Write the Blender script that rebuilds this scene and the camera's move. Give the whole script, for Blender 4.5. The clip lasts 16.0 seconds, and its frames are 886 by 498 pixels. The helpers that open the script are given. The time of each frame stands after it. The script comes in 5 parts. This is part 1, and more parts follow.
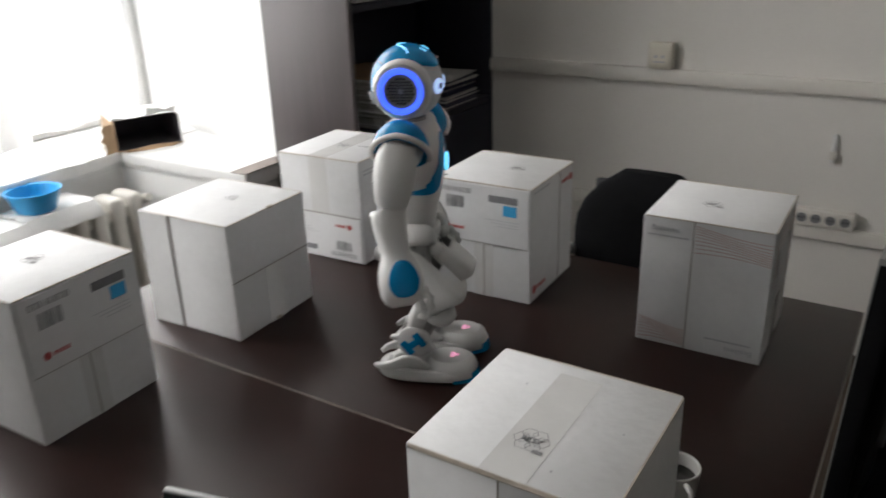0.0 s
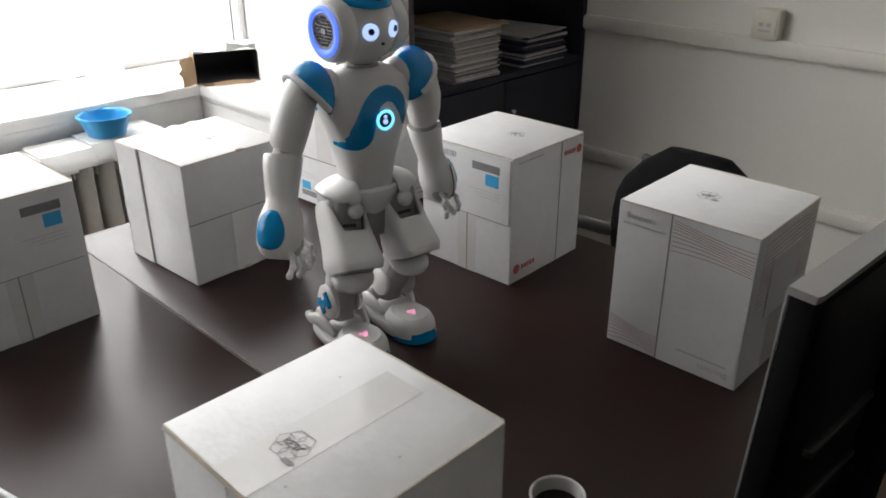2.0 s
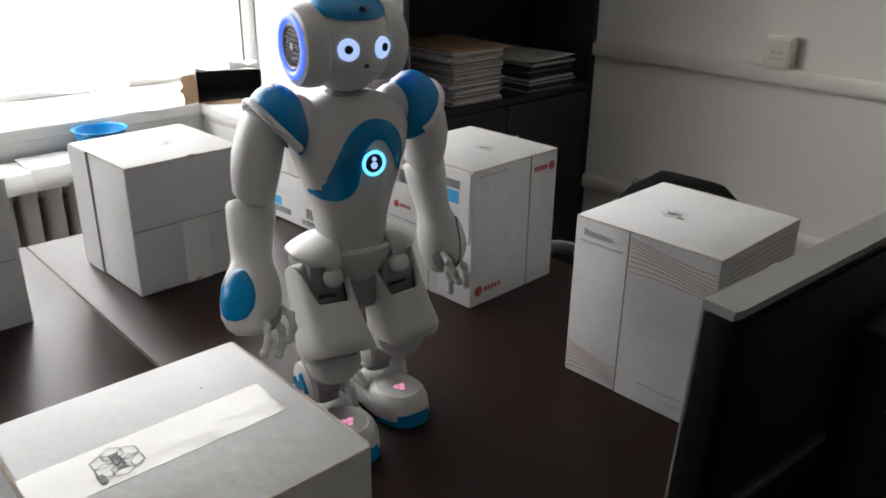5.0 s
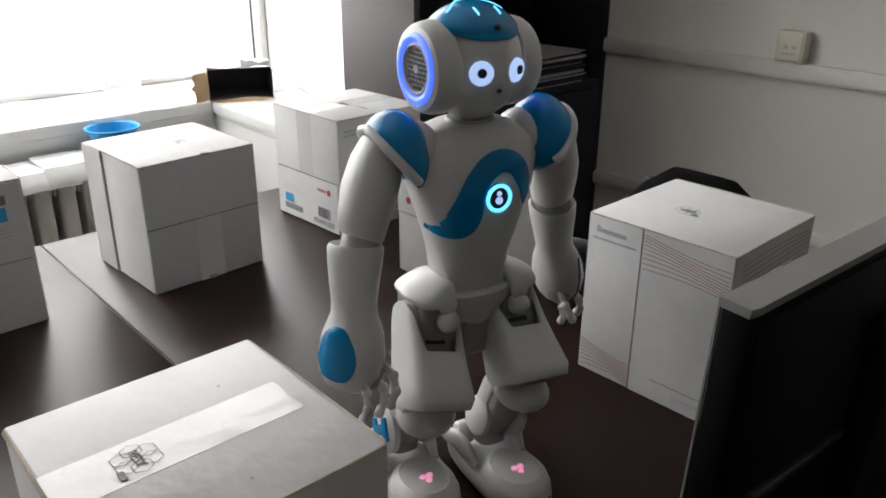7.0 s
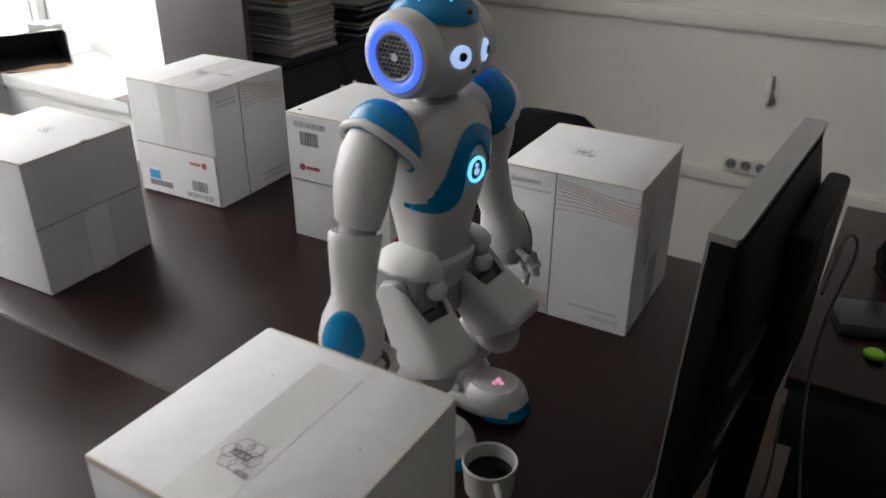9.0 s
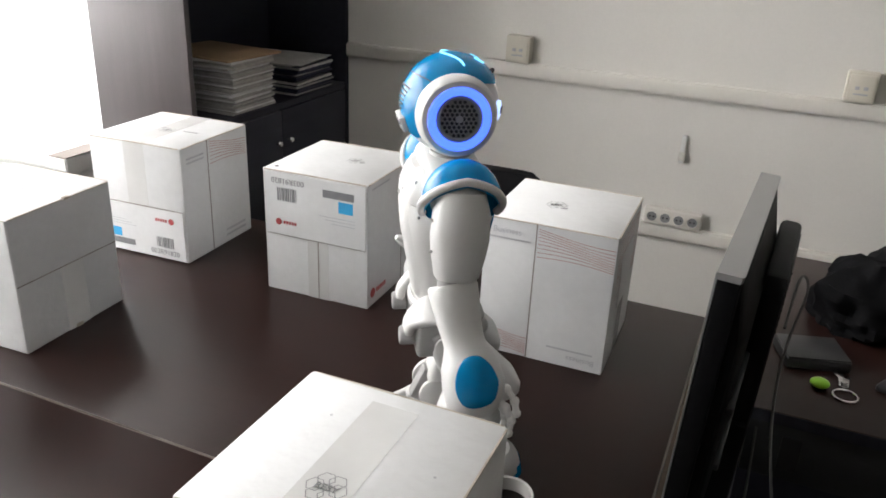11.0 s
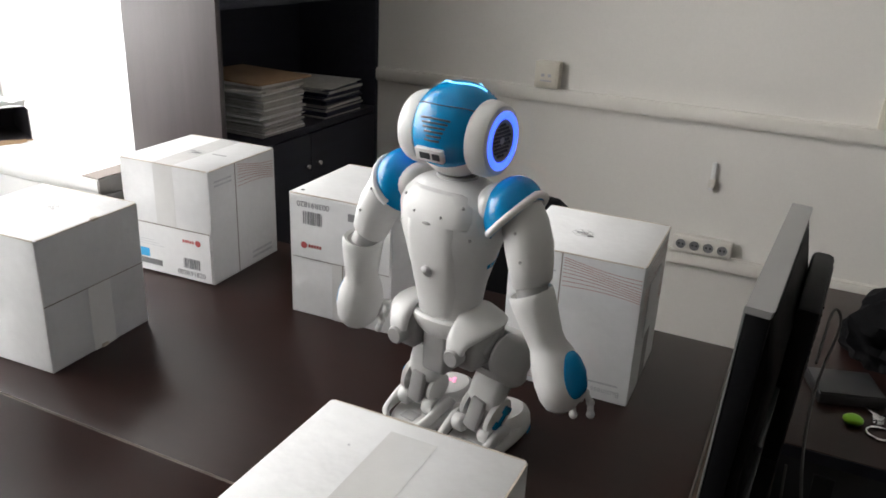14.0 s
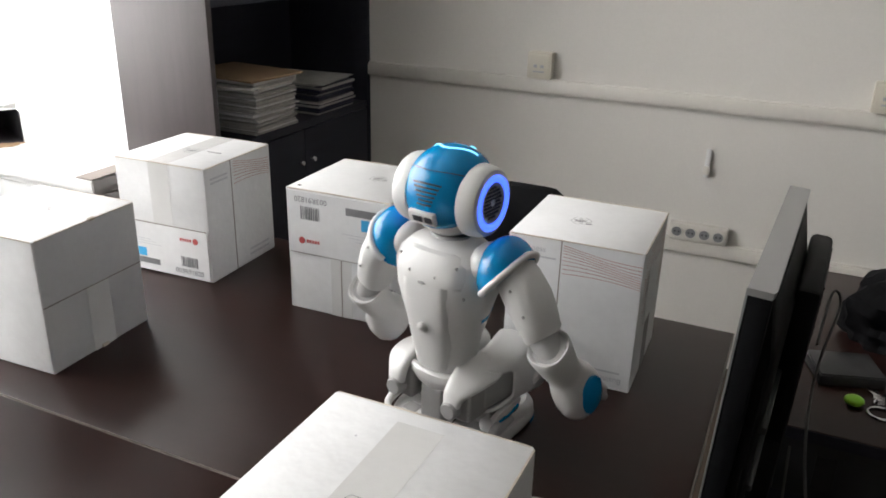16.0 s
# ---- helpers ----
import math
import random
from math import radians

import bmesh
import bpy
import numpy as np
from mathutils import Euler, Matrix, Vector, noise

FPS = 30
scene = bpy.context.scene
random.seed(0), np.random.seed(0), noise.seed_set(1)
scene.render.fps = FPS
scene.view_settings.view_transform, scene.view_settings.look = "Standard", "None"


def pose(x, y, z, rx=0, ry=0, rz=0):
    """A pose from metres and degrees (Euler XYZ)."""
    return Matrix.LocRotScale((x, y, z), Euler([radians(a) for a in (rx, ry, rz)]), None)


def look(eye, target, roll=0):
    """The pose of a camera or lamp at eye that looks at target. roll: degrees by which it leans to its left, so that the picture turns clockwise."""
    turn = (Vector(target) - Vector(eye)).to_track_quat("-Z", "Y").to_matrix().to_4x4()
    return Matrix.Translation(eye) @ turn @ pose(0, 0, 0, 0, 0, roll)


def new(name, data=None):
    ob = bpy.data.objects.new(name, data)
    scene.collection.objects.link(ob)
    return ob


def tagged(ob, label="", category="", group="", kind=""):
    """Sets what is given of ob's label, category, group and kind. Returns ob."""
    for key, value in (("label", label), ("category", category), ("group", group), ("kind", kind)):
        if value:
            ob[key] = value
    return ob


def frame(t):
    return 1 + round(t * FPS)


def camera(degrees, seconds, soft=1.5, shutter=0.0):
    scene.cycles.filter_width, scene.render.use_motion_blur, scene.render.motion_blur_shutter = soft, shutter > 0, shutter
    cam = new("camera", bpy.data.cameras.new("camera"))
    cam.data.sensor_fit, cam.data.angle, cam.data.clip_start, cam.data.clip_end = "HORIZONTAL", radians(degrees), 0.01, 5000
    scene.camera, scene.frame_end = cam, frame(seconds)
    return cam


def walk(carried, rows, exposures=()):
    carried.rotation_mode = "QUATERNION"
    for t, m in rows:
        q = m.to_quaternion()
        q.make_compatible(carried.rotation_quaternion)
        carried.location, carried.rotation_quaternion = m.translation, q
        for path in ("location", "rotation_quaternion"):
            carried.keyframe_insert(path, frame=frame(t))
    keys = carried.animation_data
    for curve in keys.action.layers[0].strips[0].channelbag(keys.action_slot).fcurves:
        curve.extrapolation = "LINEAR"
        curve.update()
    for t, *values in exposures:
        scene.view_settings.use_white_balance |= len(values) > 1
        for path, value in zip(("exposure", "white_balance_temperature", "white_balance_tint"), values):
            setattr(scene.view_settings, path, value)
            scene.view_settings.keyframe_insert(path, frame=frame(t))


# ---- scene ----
cam = camera(58.1, 16.0, 1.7, 0.5)

PATH = [
    (0, (1.451, -0.856, 1.496), (0.458, 0.703, 0.73), -1.8),
    (0.5, (1.409, -0.822, 1.492), (0.586, 0.833, 0.727), -2.2),
    (1, (1.412, -0.775, 1.491), (0.579, 0.846, 0.666), -0.2),
    (1.5, (1.554, -0.628, 1.465), (0.366, 0.726, 0.595), 0.2),
    (2, (1.643, -0.547, 1.455), (0.379, 0.745, 0.6), -0.1),
    (2.5, (1.679, -0.474, 1.425), (0.314, 0.734, 0.6), 1.0),
    (3, (1.686, -0.405, 1.387), (0.269, 0.792, 0.64), 0.9),
    (3.5, (1.686, -0.383, 1.378), (0.315, 0.867, 0.631), 0.7),
    (6, (1.688, -0.404, 1.389), (0.335, 0.845, 0.607), 0.6),
    (6.5, (1.686, -0.402, 1.388), (0.319, 0.832, 0.608), 0.4),
    (7, (1.685, -0.401, 1.387), (0.318, 0.833, 0.609), 0.3),
    (7.5, (1.682, -0.404, 1.388), (0.296, 0.817, 0.62), 0.2),
    (8, (1.68, -0.405, 1.389), (0.307, 0.83, 0.622), -0.3),
    (8.5, (1.647, -0.461, 1.411), (0.489, 0.935, 0.568), -0.2),
    (8.7, (1.604, -0.519, 1.44), (0.599, 0.946, 0.521), -0.5),
    (11, (1.453, -0.712, 1.465), (0.747, 0.986, 0.678), 2.7),
    (11.5, (1.455, -0.702, 1.464), (0.71, 0.989, 0.7), 2.1),
    (12, (1.454, -0.704, 1.464), (0.689, 0.982, 0.708), 2.2),
    (12.5, (1.455, -0.704, 1.465), (0.645, 0.969, 0.727), 2.3),
    (13, (1.453, -0.698, 1.468), (0.652, 0.983, 0.738), 2.0),
    (13.5, (1.452, -0.698, 1.466), (0.678, 0.991, 0.728), 2.3),
    (14, (1.454, -0.7, 1.468), (0.674, 0.987, 0.73), 2.7),
    (14.5, (1.45, -0.697, 1.468), (0.735, 1.019, 0.732), 0.9),
    (15, (1.448, -0.704, 1.468), (0.727, 1.005, 0.72), 0.8),
    (15.5, (1.444, -0.708, 1.467), (0.686, 0.993, 0.737), 1.7),
    (16, (1.448, -0.705, 1.462), (0.683, 0.984, 0.713), 1.5),
]
EXPOSURE = [(0.0, 0.03), (0.5, 0.05), (1.0, 0.29), (1.5, 0.36), (2.0, 0.34), (2.5, 0.29), (3.5, 0.19), (6.0, 0.14), (8.0, 0.01), (8.5, -0.1), (11.0, 0.86), (12.0, 0.7), (13.0, 0.6), (14.5, 0.56), (15.5, 0.67), (16.0, 0.66)]
walk(cam, [(t, look(eye, target, roll)) for t, eye, target, roll in PATH], EXPOSURE)

# ---------- world and light ----------
scene.view_settings.exposure = 0.0
world = bpy.data.worlds.new("sky")
scene.world = world
world.use_nodes = True
wn = world.node_tree.nodes
sky = wn.new("ShaderNodeTexSky")
sky.sky_type = "NISHITA"
sky.sun_disc = False
sky.sun_elevation, sky.sun_rotation = radians(38), radians(265)
wn["Background"].inputs["Strength"].default_value = 0.12
world.node_tree.links.new(sky.outputs[0], wn["Background"].inputs["Color"])


def lamp_area(name, where, target, sx, sy, watts, colour):
    d = bpy.data.lights.new(name, "AREA")
    d.shape, d.size, d.size_y, d.energy, d.color = "RECTANGLE", sx, sy, watts, colour
    ob = new(name, d)
    ob.matrix_world = look(where, target)
    return ob


sun = bpy.data.lights.new("sun", "SUN")
sun.energy, sun.angle, sun.color = 1.0, radians(12), (1.0, 0.96, 0.9)
so = new("sun", sun)
so.matrix_world = look((-6, 0.5, 5), (0, 0, 0.8))
# daylight in the opening of the window
lamp_area("window_daylight", (-1.44, -0.1, 1.84), (1.0, -0.1, 1.3), 2.7, 2.08, 78, (1.0, 0.985, 0.97))


# ---------- materials ----------
def material(name, colour, rough=0.5, metal=0.0, vary=0.06, scale=6.0, bump=0.0, grain=60.0, coat=0.0, stretch=(1, 1, 1), emit=None, power=0.0, spec=0.5, random=0.0, dirt=None, wave=0.0):
    m = bpy.data.materials.new(name)
    m.use_nodes = True
    nt = m.node_tree
    n, l = nt.nodes, nt.links
    b = n["Principled BSDF"]
    b.inputs["Metallic"].default_value = metal
    b.inputs["Coat Weight"].default_value = coat
    b.inputs["Coat Roughness"].default_value = 0.08
    b.inputs["Specular IOR Level"].default_value = spec
    co = n.new("ShaderNodeTexCoord")
    mp = n.new("ShaderNodeMapping")
    mp.inputs["Scale"].default_value = stretch
    l.new(co.outputs["Object"], mp.inputs["Vector"])
    big, fine = n.new("ShaderNodeTexNoise"), n.new("ShaderNodeTexNoise")
    big.inputs["Scale"].default_value, big.inputs["Detail"].default_value = scale, 4
    fine.inputs["Scale"].default_value, fine.inputs["Detail"].default_value = grain, 6
    for k in (big, fine):
        l.new(mp.outputs[0], k.inputs["Vector"])
    add = n.new("ShaderNodeMath")
    add.operation = "MULTIPLY_ADD"
    l.new(big.outputs[0], add.inputs[0])
    add.inputs[1].default_value = 0.65
    half = n.new("ShaderNodeMath")
    half.operation = "MULTIPLY"
    l.new(fine.outputs[0], half.inputs[0])
    half.inputs[1].default_value = 0.35
    l.new(half.outputs[0], add.inputs[2])
    ramp = n.new("ShaderNodeValToRGB")
    ramp.color_ramp.elements[0].position, ramp.color_ramp.elements[1].position = 0.3, 0.7
    lo = dirt if dirt else tuple(max(0, c * (1 - vary)) for c in colour)
    hi = tuple(min(1, c * (1 + vary)) for c in colour)
    ramp.color_ramp.elements[0].color, ramp.color_ramp.elements[1].color = (*lo, 1), (*hi, 1)
    l.new(add.outputs[0], ramp.inputs[0])
    last = ramp.outputs[0]
    if random:
        info, hsv = n.new("ShaderNodeObjectInfo"), n.new("ShaderNodeHueSaturation")
        rng = n.new("ShaderNodeMapRange")
        rng.inputs["To Min"].default_value, rng.inputs["To Max"].default_value = 1 - random, 1 + random
        l.new(info.outputs["Random"], rng.inputs["Value"])
        l.new(rng.outputs[0], hsv.inputs["Value"])
        l.new(last, hsv.inputs["Color"])
        last = hsv.outputs[0]
    l.new(last, b.inputs["Base Color"])
    rr = n.new("ShaderNodeMapRange")
    rr.inputs["To Min"].default_value, rr.inputs["To Max"].default_value = rough * 0.85, min(1, rough * 1.15)
    l.new(add.outputs[0], rr.inputs["Value"])
    l.new(rr.outputs[0], b.inputs["Roughness"])
    if bump:
        bp = n.new("ShaderNodeBump")
        bp.inputs["Strength"].default_value, bp.inputs["Distance"].default_value = bump, 0.002
        l.new(fine.outputs[0], bp.inputs["Height"])
        if wave:
            soft_bump = n.new("ShaderNodeBump")
            soft_bump.inputs["Strength"].default_value, soft_bump.inputs["Distance"].default_value = 1.0, wave
            l.new(big.outputs[0], soft_bump.inputs["Height"])
            l.new(soft_bump.outputs[0], bp.inputs["Normal"])
        l.new(bp.outputs[0], b.inputs["Normal"])
    if emit:
        b.inputs["Emission Color"].default_value = (*emit, 1)
        b.inputs["Emission Strength"].default_value = power
    return m


WALL = material("painted_plaster", (0.74, 0.715, 0.675), 0.85, vary=0.04, scale=1.6, bump=0.25, grain=120)
WHITEWALL = material("white_reveal_paint", (0.8, 0.8, 0.79), 0.7, vary=0.03, scale=2, bump=0.2, grain=90)
CEIL = material("ceiling_paint", (0.78, 0.78, 0.76), 0.9, vary=0.03, scale=1.2, bump=0.2)
FLOOR = material("worn_parquet", (0.07, 0.045, 0.03), 0.5, vary=0.25, scale=3, bump=0.2, stretch=(1, 8, 1))
WENGE = material("dark_wenge_laminate", (0.019, 0.0075, 0.006), 0.33, vary=0.14, scale=4, bump=0.02, grain=55, stretch=(1.2, 12, 1), spec=0.24)
# Bookcase side coloured paler as lit; its other boards take the shaded tone below
WENGE_LIT_SIDE = material("lit_cabinet_side", (0.06, 0.048, 0.05), 0.42, vary=0.16, scale=3, bump=0.06, grain=40, stretch=(10, 10, 0.7), spec=0.6)
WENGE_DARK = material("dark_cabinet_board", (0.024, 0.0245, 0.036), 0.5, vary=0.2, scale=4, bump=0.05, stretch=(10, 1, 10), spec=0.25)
EDGE = material("pale_desk_edging", (0.2, 0.165, 0.145), 0.45, vary=0.15, scale=20)
SILL = material("white_gloss_sill_paint", (0.76, 0.76, 0.75), 0.35, vary=0.05, scale=7, bump=0.12, grain=40)
PLASTIC = material("ivory_plastic", (0.66, 0.62, 0.53), 0.4, vary=0.04, scale=12)
TRUNK = material("white_trunking_plastic", (0.68, 0.65, 0.6), 0.42, vary=0.05, scale=5)
DARKHOLE = material("dark_recess", (0.01, 0.01, 0.01), 0.8)
CARD = material("white_carton", (0.67, 0.67, 0.672), 0.62, vary=0.06, scale=11, bump=0.12, grain=70, random=0.03, wave=0.006)
CARDEDGE = material("scuffed_carton_edge", (0.5, 0.44, 0.37), 0.8, vary=0.3, scale=40)
CREASE = material("carton_crease", (0.25, 0.23, 0.21), 0.9, vary=0.2, scale=30)
INKGREY = material("grey_print", (0.2, 0.2, 0.21), 0.6, vary=0.12, scale=60)
INKPALE = material("pale_grey_print", (0.47, 0.47, 0.49), 0.65, vary=0.1, scale=60)
INKBLUE = material("cyan_print", (0.04, 0.36, 0.68), 0.55, vary=0.06, scale=40)
INKRED = material("red_print", (0.43, 0.075, 0.075), 0.6, vary=0.1, scale=40)
INKROSE = material("brownish_red_print", (0.42, 0.2, 0.17), 0.65, vary=0.12, scale=50)
INKBLACK = material("black_stamp_ink", (0.24, 0.24, 0.245), 0.7, vary=0.2, scale=80)
TAPE = material("clear_packing_tape", (0.65, 0.645, 0.635), 0.1, vary=0.04, scale=12, bump=0.14, grain=40, spec=0.75, wave=0.0014)
RWHITE = material("white_robot_plastic", (0.62, 0.615, 0.605), 0.32, vary=0.025, scale=18, bump=0.03, grain=150)
RBLUE = material("blue_robot_plastic", (0.0, 0.215, 0.47), 0.17, vary=0.05, scale=12, spec=0.4)
RGREY = material("grey_joint_plastic", (0.33, 0.325, 0.32), 0.45, vary=0.08, scale=25)
RDARK = material("dark_grille_plastic", (0.03, 0.032, 0.04), 0.5, vary=0.15, scale=30)
GLOW_EAR = material("blue_ear_light", (0.05, 0.1, 0.6), 0.3, emit=(0.05, 0.12, 1.0), power=1.5)
GLOW_EYE = material("pale_eye_light", (0.3, 0.4, 0.7), 0.3, emit=(0.45, 0.62, 1.0), power=0.8)
GLOW_CYAN = material("cyan_light", (0.2, 0.6, 0.9), 0.3, emit=(0.15, 0.66, 1.0), power=1.3)
GLOW_PINK = material("pink_foot_light", (0.8, 0.4, 0.5), 0.4, emit=(1.0, 0.36, 0.6), power=0.55)
BLACKP = material("black_plastic", (0.006, 0.006, 0.007), 0.5, vary=0.15, scale=20, spec=0.1)
SCREENB = material("black_screen_glass", (0.006, 0.006, 0.008), 0.2, vary=0.1, spec=0.15)
SILVER = material("silver_plastic", (0.3, 0.3, 0.295), 0.38, metal=0.25, vary=0.05, scale=20)
BLACKCLOTH = material("black_fabric", (0.007, 0.007, 0.008), 0.9, vary=0.3, scale=25, bump=0.4, grain=300, spec=0.1)
CHROME = material("chromed_steel", (0.7, 0.7, 0.7), 0.16, metal=1.0, vary=0.03)
BASIN = material("blue_basin_plastic", (0.015, 0.3, 0.62), 0.35, vary=0.05, scale=10)
RADIATOR = material("cream_radiator_enamel", (0.7, 0.68, 0.63), 0.4, vary=0.06, scale=10, bump=0.1)
PAPER = material("white_paper", (0.74, 0.74, 0.73), 0.8, vary=0.06, scale=14, random=0.05)
PAPEROLD = material("greyed_paper_edges", (0.47, 0.455, 0.43), 0.85, vary=0.14, scale=30, random=0.12)
KRAFT = material("brown_folder_card", (0.36, 0.24, 0.14), 0.75, vary=0.1, scale=20)
NAVY = material("navy_folder", (0.012, 0.014, 0.04), 0.5, vary=0.15, scale=20)
BAGDARK = material("dark_carton_inside", (0.03, 0.026, 0.032), 0.8, vary=0.3, scale=20)
# Glaze darkened below white: the mug's shade is put into its colour
CERAMIC = material("dimmed_white_ceramic", (0.42, 0.41, 0.39), 0.18, vary=0.04, scale=12)
COFFEE = material("dark_coffee", (0.008, 0.006, 0.005), 0.1)
CABLE = material("grey_cable", (0.1, 0.098, 0.095), 0.5, vary=0.1)
GREEN = material("lime_plastic", (0.22, 0.5, 0.02), 0.35, vary=0.06)
PHONE = material("grey_device", (0.035, 0.035, 0.037), 0.4, vary=0.1, spec=0.3)
ARMGREY = material("grey_armrest_plastic", (0.22, 0.22, 0.22), 0.5, vary=0.08)
CURTAIN = material("white_net_curtain", (0.8, 0.8, 0.8), 0.9, vary=0.03)
STONE = material("pale_outdoor_stone", (0.5, 0.44, 0.36), 0.9, vary=0.15, scale=4, bump=0.3)
GLASS = bpy.data.materials.new("window_glass")
GLASS.use_nodes = True
gb = GLASS.node_tree.nodes["Principled BSDF"]
gb.inputs["Transmission Weight"].default_value, gb.inputs["Roughness"].default_value, gb.inputs["IOR"].default_value = 1.0, 0.0, 1.45
BACKDROP = material("bright_overcast_backdrop", (0.9, 0.9, 0.9), 0.9, emit=(1.0, 0.99, 0.98), power=4.0)


# ---------- mesh helpers ----------
def mesh_of(name, bm, mat, smooth=True):
    bmesh.ops.recalc_face_normals(bm, faces=bm.faces)
    me = bpy.data.meshes.new(name)
    bm.to_mesh(me)
    bm.free()
    me.materials.append(mat)
    if smooth:
        me.polygons.foreach_set("use_smooth", [True] * len(me.polygons))
        me.set_sharp_from_angle(angle=radians(38))
    return me


def part(name, bm, mat, parent=None, label="", at=None, smooth=True):
    ob = new(name, mesh_of(name, bm, mat, smooth))
    if parent:
        ob.parent = parent
    if at is not None:
        ob.matrix_basis = at
    if label:
        ob["label"] = label
    return ob


def thing(name, label, category, at=None, group="", kind=""):
    ob = new(name)
    ob.empty_display_size = 0.05
    if at is not None:
        ob.matrix_basis = at
    return tagged(ob, label, category, group, kind)


def box(x0, x1, y0, y1, z0, z1, r=0.0, seg=2, bm=None):
    bm = bm or bmesh.new()
    v = bmesh.ops.create_cube(bm, size=1)["verts"]
    for k in v:
        k.co = Vector(((x0 + x1) / 2 + k.co.x * (x1 - x0), (y0 + y1) / 2 + k.co.y * (y1 - y0), (z0 + z1) / 2 + k.co.z * (z1 - z0)))
    if r:
        e = list({e for k in v for e in k.link_edges})
        bmesh.ops.bevel(bm, geom=e, offset=r, segments=seg, affect="EDGES", profile=0.5)
    return bm


def structure(name, bm, mat, label, category, smooth=False):
    return tagged(part(name, bm, mat, smooth=smooth), label, category, kind="structure")


def loft(rings, n=24, power=2.0, caps=True, bm=None):
    """Rings of (centre, rx, ry) across z, superellipse cross-sections."""
    bm = bm or bmesh.new()
    loops = []
    for (cx, cy, cz), rx, ry in rings:
        loop = []
        for k in range(n):
            a = 2 * math.pi * k / n
            c, s = math.cos(a), math.sin(a)
            loop.append(bm.verts.new((cx + rx * math.copysign(abs(c) ** (2 / power), c), cy + ry * math.copysign(abs(s) ** (2 / power), s), cz)))
        loops.append(loop)
    for p, q in zip(loops, loops[1:]):
        for k in range(n):
            bm.faces.new((p[k], p[(k + 1) % n], q[(k + 1) % n], q[k]))
    if caps:
        bm.faces.new(loops[0])
        bm.faces.new(loops[-1])
    return bm


def lathe(profile, n=28, bm=None, m=None):
    """Profile of (radius, height) round z; a zero radius closes it."""
    bm = bm or bmesh.new()
    m = m or Matrix()
    loops = []
    for r, z in profile:
        if r < 1e-6:
            loops.append([bm.verts.new(m @ Vector((0, 0, z)))])
        else:
            loops.append([bm.verts.new(m @ Vector((r * math.cos(2 * math.pi * k / n), r * math.sin(2 * math.pi * k / n), z))) for k in range(n)])
    for p, q in zip(loops, loops[1:]):
        for k in range(n):
            a, b = p[k % len(p)], p[(k + 1) % len(p)]
            c, d = q[(k + 1) % len(q)], q[k % len(q)]
            f = [v for i, v in enumerate((a, b, c, d)) if v not in (a, b, c, d)[:i]]
            if len(f) > 2:
                bm.faces.new(f)
    return bm


def ball(c, r, n=20, bm=None):
    bm = bm or bmesh.new()
    v = bmesh.ops.create_uvsphere(bm, u_segments=n, v_segments=max(8, n // 2), radius=1)["verts"]
    for k in v:
        k.co = Vector(c) + Vector((k.co.x * r[0], k.co.y * r[1], k.co.z * r[2]))
    return bm


def tube(points, r, n=8, bm=None, taper=1.0):
    bm = bm or bmesh.new()
    P = [Vector(p) for p in points]
    loops = []
    up = Vector((0.3, 0.2, 0.93))
    for i, p in enumerate(P):
        d = (P[min(i + 1, len(P) - 1)] - P[max(i - 1, 0)]).normalized()
        a = d.cross(up)
        if a.length < 1e-3:
            a = d.cross(Vector((1, 0, 0)))
        a.normalize()
        b = d.cross(a)
        rr = r * (1 + (taper - 1) * i / max(1, len(P) - 1))
        loops.append([bm.verts.new(p + rr * (math.cos(2 * math.pi * k / n) * a + math.sin(2 * math.pi * k / n) * b)) for k in range(n)])
    for p, q in zip(loops, loops[1:]):
        for k in range(n):
            bm.faces.new((p[k], p[(k + 1) % n], q[(k + 1) % n], q[k]))
    bm.faces.new(loops[0])
    bm.faces.new(loops[-1])
    return bm


def curve(points, n=8):
    """A smooth line through the points."""
    P = [Vector(p) for p in points]
    P = [2 * P[0] - P[1], *P, 2 * P[-1] - P[-2]]
    out = []
    for i in range(1, len(P) - 2):
        for k in range(n):
            t = k / n
            a, b, c, d = P[i - 1:i + 3]
            out.append(0.5 * (2 * b + (c - a) * t + (2 * a - 5 * b + 4 * c - d) * t * t + (3 * b - a - 3 * c + d) * t ** 3))
    return out + [P[-2]]


def ring(major, minor, m, n=40, k=10, bm=None):
    bm = bm or bmesh.new()
    loops = []
    for i in range(n):
        a = 2 * math.pi * i / n
        loops.append([bm.verts.new(m @ Vector(((major + minor * math.cos(2 * math.pi * j / k)) * math.cos(a), (major + minor * math.cos(2 * math.pi * j / k)) * math.sin(a), minor * math.sin(2 * math.pi * j / k)))) for j in range(k)])
    for i in range(n):
        p, q = loops[i], loops[(i + 1) % n]
        for j in range(k):
            bm.faces.new((p[j], p[(j + 1) % k], q[(j + 1) % k], q[j]))
    return bm


def lettering(text, size, m, depth=0.0003):
    """A bmesh of built-in letters, centred, in the plane of m's x and y."""
    cu = bpy.data.curves.new("letters", "FONT")
    cu.body, cu.size, cu.extrude = text, size, depth
    cu.align_x, cu.align_y = "CENTER", "CENTER"
    ob = bpy.data.objects.new("letters", cu)
    scene.collection.objects.link(ob)
    me = bpy.data.meshes.new_from_object(ob.evaluated_get(bpy.context.evaluated_depsgraph_get()))
    bm = bmesh.new()
    bm.from_mesh(me)
    bm.transform(m)
    bpy.data.objects.remove(ob)
    bpy.data.curves.remove(cu)
    bpy.data.meshes.remove(me)
    return bm


